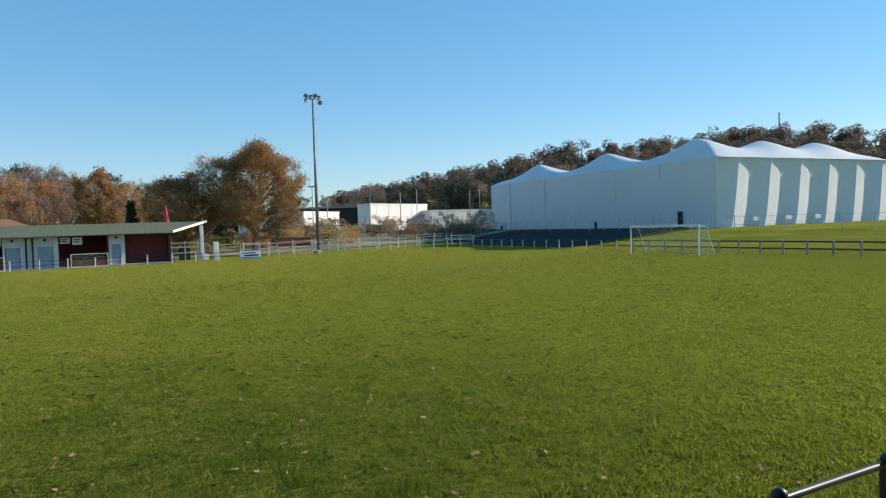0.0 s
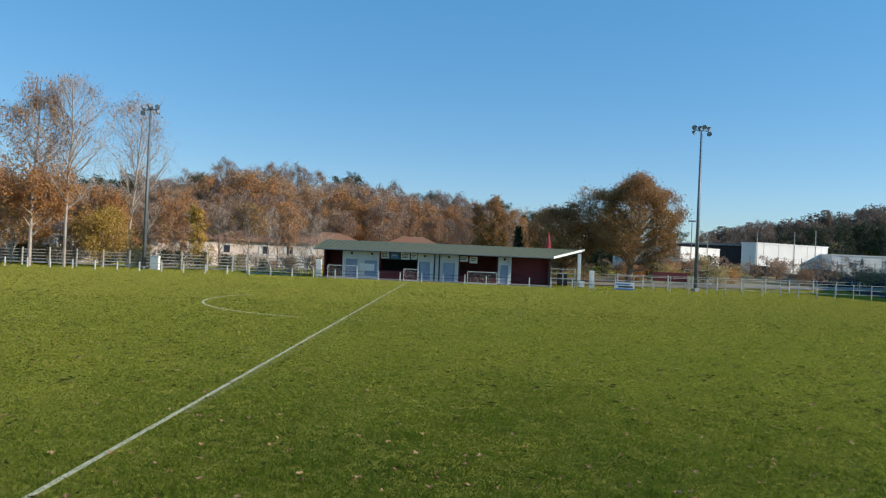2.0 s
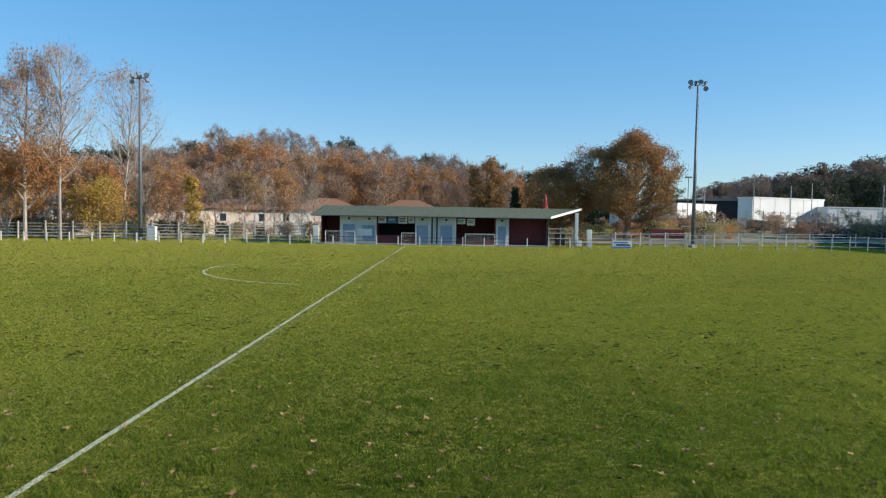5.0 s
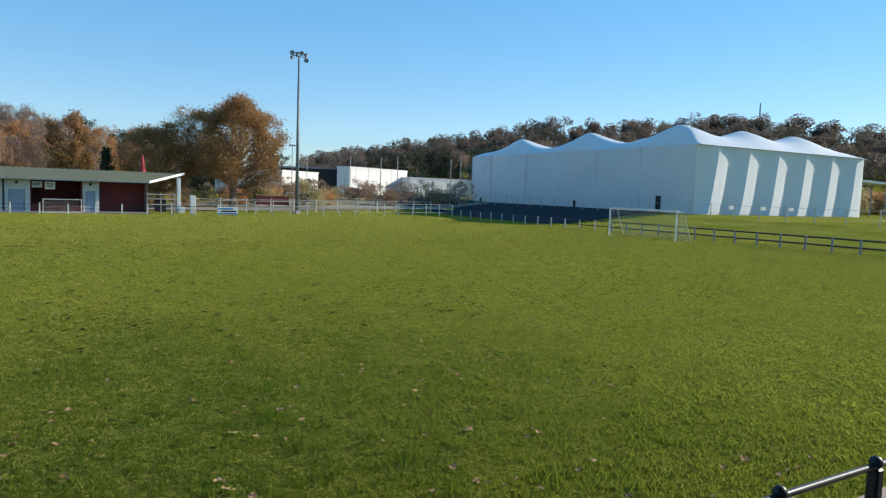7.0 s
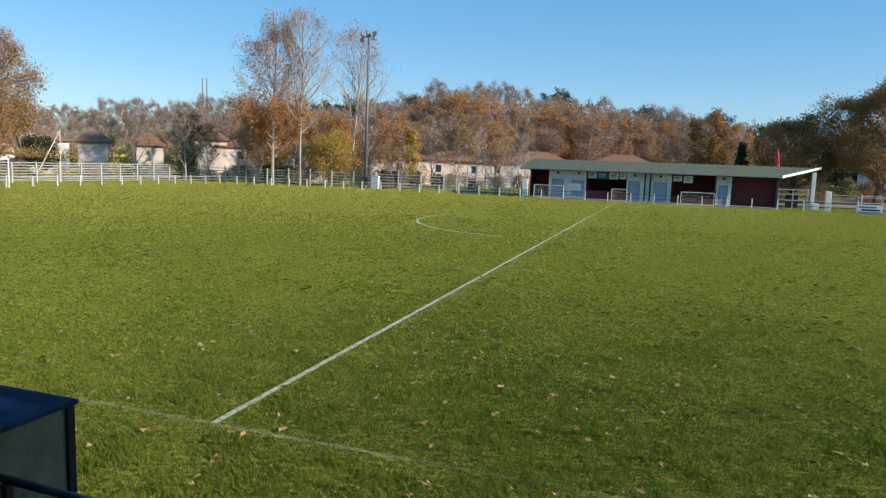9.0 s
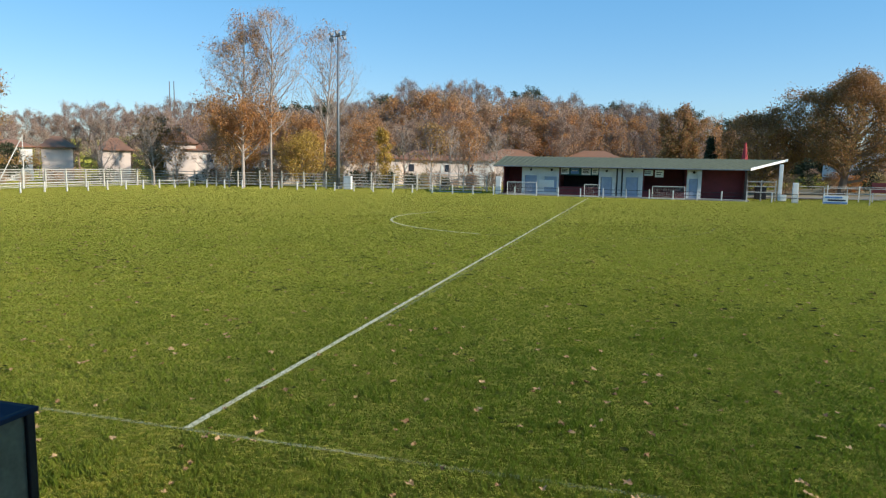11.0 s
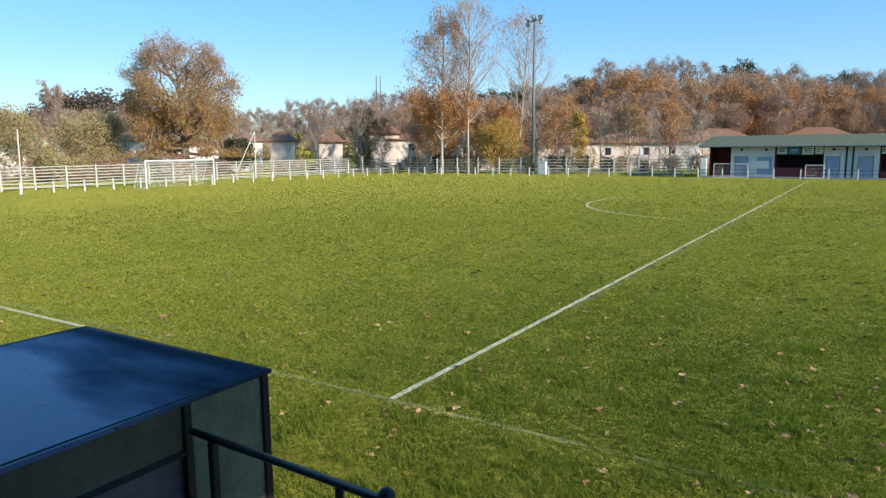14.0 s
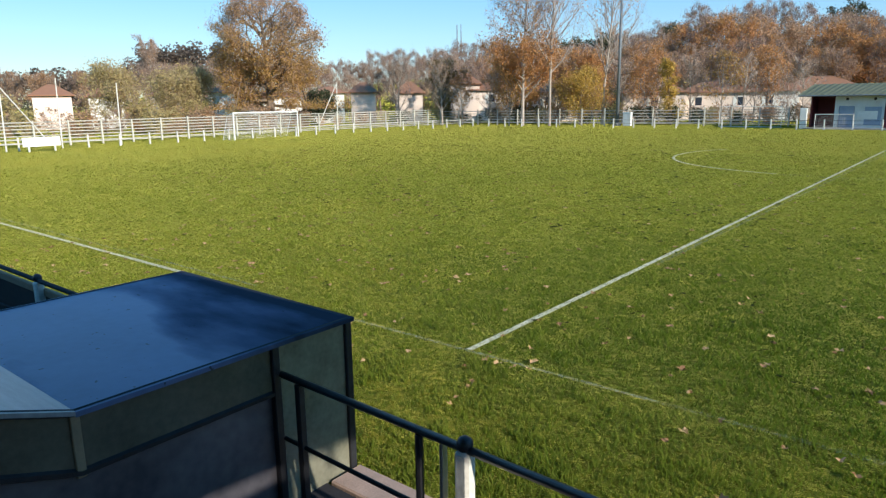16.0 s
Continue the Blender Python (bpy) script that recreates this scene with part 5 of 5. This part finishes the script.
def shrubs(n, lo, hi, dist, heights, mix=(0, 1, 2, 2, 3, 4, 4, 4)):
    kinds = [tree_meshes(rng, 3.0, 1.7, 0.2, 0.06, M_BARK, m, 850, 0.195, 12, 1, dense=1.2, sides=3) for m in (M_HEDGE, M_OLIVE, M_BROWN, M_ORANGE)]
    kinds.append(tree_meshes(rng, 3.4, 1.7, 0.2, 0.05, M_TWIG, M_BROWN, 60, 0.2, 8, 3, dense=0.6, sides=3, twig_r=0.014, haze=800))
    names = ("clipped dark green garden shrub", "olive-green loose garden shrub", "brown-leaved loose garden shrub", "orange-leaved loose garden shrub", "bare twiggy brown garden shrub")
    for i in range(n):
        b, d = lo + (hi - lo) * (i + rng.random()) / n, rng.uniform(*dist)
        k, s = rng.choice(mix), rng.uniform(*heights)
        while True:
            x, y = EYE[0] - d * math.sin(radians(b)), EYE[1] + d * math.cos(radians(b))
            if x < -59 or y > 79 - 0.12 * abs(x):
                break
            d += 2
        t = plant(kinds[k], x, y, names[k], "bush", rng.uniform(0, 6), (s * 1.15, s * 1.15, s), "garden shrubs")
        t.name = "shrub"


shrubs(40, 40, 74, (86, 98), (0.3, 0.75))
shrubs(30, 8, 40, (90, 100), (0.4, 0.95))
shrubs(48, 12, 74, (114, 128), (1.0, 1.8))
shrubs(40, -33.5, -15, (108, 118), (0.7, 1.35), (0, 1, 2, 4, 4, 4, 4, 4))
shrubs(22, -68, -55.5, (135, 160), (1.0, 1.9))
shrubs(24, -22, -4, (94, 110), (0.5, 1.0))
shrubs(16, -14.5, -9, (142, 160), (1.3, 2.2), (0, 0, 2, 4))
shrubs(44, 50, 76, (80, 94), (0.55, 1.05), (2, 4, 4, 4, 1))
shrubs(22, 9, 40, (86, 94), (0.45, 0.85), (0, 0, 2, 4))


# ---- white buildings, court fences and poles beyond the far corner ----
def build_works(x0, y0, x1, y1, depth, z0, z1, label, ribs):
    t = thing("industrial_building", label, "building")
    a, b = Vector((x0, y0, 0)), Vector((x1, y1, 0))
    d = (b - a).normalized()
    m = Matrix.Translation(a) @ Matrix.Rotation(math.atan2(d.y, d.x), 4, "Z")
    w = (b - a).length
    body = part("wall", boxed(0, w, 0, depth, z0, z1), M_CLAD, t)
    roof = part("roof", boxed(-0.1, w + 0.1, -0.1, depth + 0.1, z1, z1 + 0.2), M_CLAD, t)
    for o in (body, roof):
        o.matrix_basis = m
    for i in range(ribs):
        o = part("cladding_joint", boxed(w * (i + 0.5) / ribs - 0.03, w * (i + 0.5) / ribs + 0.03, -0.03, 0.02, z0, z1), M_SEAM, t)
        o.matrix_basis = m


build_works(43.9, 111.2, 54.0, 120.0, 14, 1.5, 6.1, "white clad industrial building behind the courts", 4)
build_works(56.5, 110.5, 73.4, 119.2, 3, 1.5, 7.3, "long bright white industrial hall", 5)
build_works(71.9, 115.0, 94.5, 117.0, 12, 1.5, 5.9, "low white industrial building", 6)
dk = thing("dark_shed", "long dark flat-roofed shed beyond the courts", "building")
part("wall", quad_slab(bmesh.new(), [(44, 131, 1), (62, 124, 1), (62, 124, 7.2), (44, 131, 7.2)], (1.5, 4, 0)), M_DARK, dk)
part("roof", quad_slab(bmesh.new(), [(43.5, 130.6, 7.5), (62.5, 123.4, 7.5), (64.2, 128, 7.5), (45.3, 135.4, 7.5)], (0, 0, -0.3)), M_POLE, dk)


def build_court_screen(x0, y0, x1, y1, h, n):
    t = thing("court_fence", "tall court fence with a dark green windbreak", "fence")
    a, b = Vector((x0, y0)), Vector((x1, y1))
    for i in range(n + 1):
        p = a.lerp(b, i / n)
        z = ground_z(p.x, p.y)
        part("post", rodded((p.x, p.y, z - 0.1), (p.x, p.y, z + h), 0.05, n=6), M_POLE, t)
        if i:
            o = a.lerp(b, (i - 1) / n)
            zo = ground_z(o.x, o.y)
            hh = h * 0.92
            if i % 3:
                low = min(1.7, hh)
                part("screen", quad_slab(bmesh.new(), [(o.x, o.y, zo + 0.1), (p.x, p.y, z + 0.1), (p.x, p.y, z + low), (o.x, o.y, zo + low)], (0, 0.02, 0)), M_GREENNET, t)
            for k in range(4):
                part("wire", rodded((o.x, o.y, zo + hh * (k + 1) / 4), (p.x, p.y, z + hh * (k + 1) / 4), 0.015, n=3), M_GREENNET, t)


build_court_screen(36, 109, 47, 106.6, 2.4, 5)
build_court_screen(53, 104.5, 73, 95.0, 3.3, 9)
for x, y, h in ((52.6, 101.3, 7.2), (57.4, 99.2, 7.4), (60.0, 98.0, 7.8), (68.0, 93.4, 7.8), (69.6, 92.7, 7.8), (46.0, 104.5, 6.0)):
    p = part("net_pole", rodded((x, y, ground_z(x, y) - 0.1), (x, y, ground_z(x, y) + h), 0.08, 0.06, 8), M_STEEL)
    tagged(p, "tall slim grey ball-net pole", "pole", "net poles")
fl = thing("court_lamp", "slim court lamp post with a twin head", "lamp post")
zz = ground_z(44.4, 107.5)
part("pole", rodded((44.4, 107.5, zz - 0.1), (44.4, 107.5, 10.4), 0.09, 0.06), M_POLE, fl)
part("head", boxed(43.8, 45.0, 107.4, 107.6, 10.35, 10.6, 0.03), M_POLE, fl)
sg = thing("small_goal", "small white training goal on the far grass", "goal")
zz = ground_z(41, 96)
for a, b in (((39.6, 96, zz), (39.6, 96, zz + 1.2)), ((42.4, 95.4, zz), (42.4, 95.4, zz + 1.2)), ((39.6, 96, zz + 1.2), (42.4, 95.4, zz + 1.2))):
    part("bar", rodded(a, b, 0.05), M_WHITE, sg)

# left end: leaning poles with stays, bench board
for x, y, h in ((-52.0, 12.1, 5.0), (-52.6, 16.3, 5.4), (-52.7, 21.1, 5.1), (-57.6, 50.2, 5.6)):
    t = thing("net_pole", "slim white pole with a slanting stay", "pole", group="end poles")
    part("pole", rodded((x, y, -0.1), (x - 0.1, y + 0.15, h), 0.06, 0.045), M_CONC, t)
    if y in (12.1, 50.2):
        part("stay", rodded((x - 0.1, y + 0.1, h - 0.2), (x - 1.2, y + (3.4 if y < 20 else -2.0), 0.6), 0.05), M_CONC, t)
bd = thing("team_bench", "white backed bench board by the corner", "bench")
part("board", boxed(-49.95, -49.85, 12.5, 15.1, 0.38, 1.05, 0.01), M_WHITE, bd)
for y in (12.9, 14.7):
    part("leg", boxed(-49.97, -49.87, y - 0.05, y + 0.05, 0, 0.4), M_WHITE, bd)

# boards and small goals by the clubhouse
ab = thing("advert_board", "small blue and white advertising board on the barrier", "sign")
part("board", boxed(22.9, 25.1, 69.15, 69.2, 0.05, 0.9, 0.01), M_WHITE, ab)
part("text_bar", boxed(23.05, 24.6, 69.13, 69.148, 0.62, 0.78), M_BLUE, ab)
part("text_bar", boxed(23.3, 24.9, 69.13, 69.148, 0.34, 0.50), M_DARK, ab)
part("colour_field", boxed(22.95, 25.05, 69.13, 69.148, 0.08, 0.24), M_BLUE, ab)
rb = thing("advert_board", "long dark red board on posts behind the barrier", "sign")
z0 = ground_z(30.4, 76.5)
part("board", boxed(29.2, 33.4, 76.5, 76.56, z0 + 1.0, z0 + 2.1, 0.01), M_MAROON, rb)
for x in (29.4, 33.2):
    part("leg", boxed(x - 0.05, x + 0.05, 76.56, 76.64, z0 - 0.1, z0 + 2.1), M_CONC, rb)


def build_training_frame(x0, x1, y, h, net=None, label="small grey framed training goal with a mesh"):
    t = thing("training_goal", label, "goal", group="training goals")
    bm = bmesh.new()
    for a, b in (((x0, y, 0), (x0, y, h)), ((x1, y, 0), (x1, y, h)), ((x0, y, h), (x1, y, h)), ((x0, y, 0.05), (x1, y, 0.05))):
        rod(bm, a, b, 0.04, n=6)
    part("frame", bm, M_CONC, t)
    bm = bmesh.new()
    n = int((x1 - x0) / 0.18)
    for i in range(1, n):
        x = x0 + (x1 - x0) * i / n
        rod(bm, (x, y + 0.03, 0.05), (x, y + 0.03, h), 0.007, n=3)
    for k in range(1, 8):
        rod(bm, (x0, y + 0.03, h * k / 8), (x1, y + 0.03, h * k / 8), 0.007, n=3)
    part("mesh", bm, net or M_RAILC, t)


build_training_frame(-19.4, -13.0, 72.4, 2.2, M_GREENNET, "wide grey framed training goal with a green net")
build_training_frame(-9.3, -6.0, 69.6, 1.45)
build_training_frame(-0.7, 0.9, 69.8, 1.35)
build_training_frame(6.5, 9.8, 69.9, 1.35)
for x0, x1 in ((-10.75, -10.1), (20.2, 20.75)):
    t = thing("locker", "narrow white upright panel beside the clubhouse", "panel")
    part("body", boxed(x0, x1, 69.9, 70.1, 0, 2.05, 0.02), M_WHITE, t)
    part("side", boxed(x0 + 0.05, x1 - 0.05, 69.86, 69.9, 0.1, 1.95, 0.01), M_HOUSEW, t)
wf = thing("wooden_fence", "weathered pale wooden rail fence under the canopy", "fence")
for z in (0.9, 1.5, 2.0):
    part("rail", boxed(16.1, 19.0, 72.0, 72.08, z, z + 0.1), M_RAILC, wf)
for x in (16.2, 17.6, 19.0):
    part("post", boxed(x - 0.06, x + 0.06, 72.08, 72.2, 0.0, 2.2), M_RAILC, wf)
bn = thing("bin", "dark square litter bin under the canopy", "bin")
part("body", boxed(17.2, 18.3, 73.2, 73.9, 0.12, 1.4, 0.03), M_DARK, bn)
part("lid", boxed(17.15, 18.35, 73.15, 73.95, 1.4, 1.48, 0.02), M_DARKSTEEL, bn)
pr = thing("parasol", "closed red parasol behind the clubhouse", "parasol")
part("pole", rodded((17.0, 81.4, 0), (17.0, 81.4, 6.5), 0.05), M_STEEL, pr)
part("canopy", rodded((17.0, 81.4, 3.4), (17.0, 81.4, 6.5), 0.55, 0.08, 10), M_RED, pr)
for x, y, h in ((-143, 184, 28.5), (-159.1, 207.2, 31.6)):
    t = part("mast", rodded((x, y, 0), (x, y, h), 0.45, 0.15, 6), M_POLE)
    tagged(t, "distant slim grey radio mast", "mast", "masts")
for x, y, h in ((287, 182.6, 47.8),):
    t = part("mast", rodded((x, y, 15), (x, y, h), 0.5, 0.3, 6), M_POLE)
    tagged(t, "distant slim grey radio mast on the hill", "mast", "masts")
cv = thing("canopy", "open white canopy beside the hall", "canopy")
part("roof", quad_slab(bmesh.new(), [(114, 53.5, 8.0), (122.5, 47.5, 7.0), (126, 52.5, 7.0), (117.5, 58.5, 8.0)], (0, 0, -0.3)), M_WHITE, cv)
for x, y in ((114.6, 53.8), (121.8, 48.6), (125, 52.4), (118, 57.6)):
    part("column", rodded((x, y, 1.4), (x, y, 7.2), 0.12), M_POLE, cv)
nb = thing("notice_board", "small white sign on the hall fence", "sign")
part("board", boxed(86.5, 88.3, 27.6, 27.68, ground_z(87, 27.6) + 0.5, ground_z(87, 27.6) + 1.9, 0.02), M_WHITE, nb)
part("leg", boxed(87.3, 87.5, 27.68, 27.76, ground_z(87, 27.6) - 0.1, ground_z(87, 27.6) + 1.8), M_RAILC, nb)


# ---- grass blades and fallen leaves ----
def build_blades():
    r = np.random.RandomState(3)
    # fine by the rail, coarser clumps further out over the pitch
    n = 720000
    dist = 3.2 + 42 * r.power(0.72, n)
    ang = np.radians(r.uniform(-84, 84, n))
    c = np.stack([5.2 + dist * np.sin(ang), -6.9 + dist * np.cos(ang), np.zeros(n)], 1)
    keep = r.uniform(0, 1, n) < np.clip((46 - dist) / 18, 0, 1)
    m = 190000
    far = np.stack([r.uniform(-58, 78, m), r.uniform(0, 78, m), np.zeros(m)], 1)
    fd = np.hypot(far[:, 0] - 5.2, far[:, 1] + 6.9)
    keep = np.concatenate([keep, r.uniform(0, 1, m) < np.clip((fd - 12) / 24, 0, 1) * np.clip(1.3 - fd / 80, 0.35, 1)])
    c, dist = np.concatenate([c, far])[keep], np.concatenate([dist, fd])[keep]
    n = len(c)
    grid = r.uniform(0, 1, (512, 512))

    def clump(freq):
        u, v = np.abs(c[:, 0] * freq + 300) % 511, np.abs(c[:, 1] * freq + 150) % 511
        i, j = u.astype(int), v.astype(int)
        f, g = u - i, v - j
        f, g = f * f * (3 - 2 * f), g * g * (3 - 2 * g)
        return (grid[i, j] * (1 - f) + grid[i + 1, j] * f) * (1 - g) + (grid[i, j + 1] * (1 - f) + grid[i + 1, j + 1] * f) * g

    lush = 0.35 * clump(2.1) + 0.65 * clump(6.5)
    keep = (c[:, 1] > -2.92) & (r.uniform(-0.35, 0.74, n) < lush)
    # fewer blades where the chalk lies
    chalk = (np.abs(c[:, 0]) < 0.07) | ((np.abs(c[:, 1]) < 0.06) & (c[:, 0] < 3)) | (np.abs(np.hypot(c[:, 0], c[:, 1] - PITCH_W / 2) - 9.15) < 0.08)
    keep &= ~chalk | (r.uniform(0, 1, n) < np.where(c[:, 1] > 20, 0.3, 0.6))
    c, dist, lush = c[keep], dist[keep], lush[keep]
    n = len(c)
    c[:, 2] = [ground_z(x, y) if x > 55 or y > 71 else 0.0 for x, y in c[:, :2]]
    # mown tufts lie lower and broader away from the rail
    out = np.clip((dist - 7) / 13, 0, 1)
    h = (0.050 * (1 - out) + 0.026 * out) * r.uniform(0.5, 1.3, n) * (0.6 + 1.0 * lush)
    h *= 1 + 0.8 * np.clip((clump(2.6) - 0.70) / 0.16, 0, 1)
    # trodden lower beside the chalk
    beside = (np.abs(c[:, 0]) < 0.28) | ((np.abs(c[:, 1]) < 0.25) & (c[:, 0] < 3)) | (np.abs(np.hypot(c[:, 0], c[:, 1] - PITCH_W / 2) - 9.15) < 0.3)
    h *= np.where(beside, 0.8, 1.0)
    a = r.uniform(0, 2 * math.pi, n)
    wid = (0.0045 + 0.00036 * dist + 0.010 * out) * r.uniform(0.7, 1.4, n)
    side = np.stack([np.cos(a), np.sin(a), 0 * a], 1) * wid[:, None]
    b = r.uniform(0, 2 * math.pi, n)
    lean = h * (0.5 + 0.9 * out)
    tip = c + np.stack([np.cos(b) * lean, np.sin(b) * lean, h], 1)
    v = np.stack([c - side, c + side, tip], 1).reshape(-1, 3)
    f = np.arange(3 * n).reshape(-1, 3)
    ob = new("grass", mesh_of("grass", v.tolist(), f.tolist(), M_BLADE))
    tagged(ob, "short green and yellowing grass blades of the pitch", "grass", kind="stuff")


build_blades()


def build_leaves():
    r = np.random.RandomState(8)
    verts, faces = [], []
    for x0, x1, y0, y1, n in ((-12, 14, -2.8, 6, 400), (-26, 24, 6, 20, 520), (-45, 40, 20, 50, 330)):
        for _ in range(n):
            x, y = r.uniform(x0, x1), r.uniform(y0, y1)
            s, a = r.uniform(0.03, 0.072), r.uniform(0, 6.28)
            k = len(verts)
            pts = 9
            verts.append((x, y, 0.035 + r.uniform(0, 0.02)))
            for i in range(pts):
                t = a + 2 * math.pi * i / pts
                q = s * (1.0 if i % 2 == 0 else 0.55) * r.uniform(0.8, 1.15)
                verts.append((x + q * math.cos(t), y + q * math.sin(t), 0.03 + r.uniform(0, 0.05)))
            for i in range(pts):
                faces.append((k, k + 1 + i, k + 1 + (i + 1) % pts))
    ob = new("fallen_leaf_litter", mesh_of("fallen_leaf_litter", verts, faces, M_LEAF))
    tagged(ob, "scattered curled brown and pale fallen leaves on the grass", "leaves", kind="stuff")


build_leaves()


# dark flecks: shadow in the turf's hollows and divots painted as flat colour
def build_divot_shade():
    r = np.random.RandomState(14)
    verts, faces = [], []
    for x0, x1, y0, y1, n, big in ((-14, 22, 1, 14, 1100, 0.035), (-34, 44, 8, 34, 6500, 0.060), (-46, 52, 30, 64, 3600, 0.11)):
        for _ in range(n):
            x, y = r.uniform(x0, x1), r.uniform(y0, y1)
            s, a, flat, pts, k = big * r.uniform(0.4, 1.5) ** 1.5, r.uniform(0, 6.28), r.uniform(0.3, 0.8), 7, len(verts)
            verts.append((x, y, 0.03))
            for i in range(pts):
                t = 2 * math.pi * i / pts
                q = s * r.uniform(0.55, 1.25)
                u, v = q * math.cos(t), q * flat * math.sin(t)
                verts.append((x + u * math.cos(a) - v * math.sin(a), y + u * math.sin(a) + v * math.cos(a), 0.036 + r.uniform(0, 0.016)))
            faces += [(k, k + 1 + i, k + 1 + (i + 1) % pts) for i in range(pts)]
    ob = new("divots", mesh_of("divots", verts, faces, M_DIVOT_SHADE))
    tagged(ob, "small dark flecks for divots and shaded hollows in the mown grass", "grass", kind="stuff")


build_divot_shade()
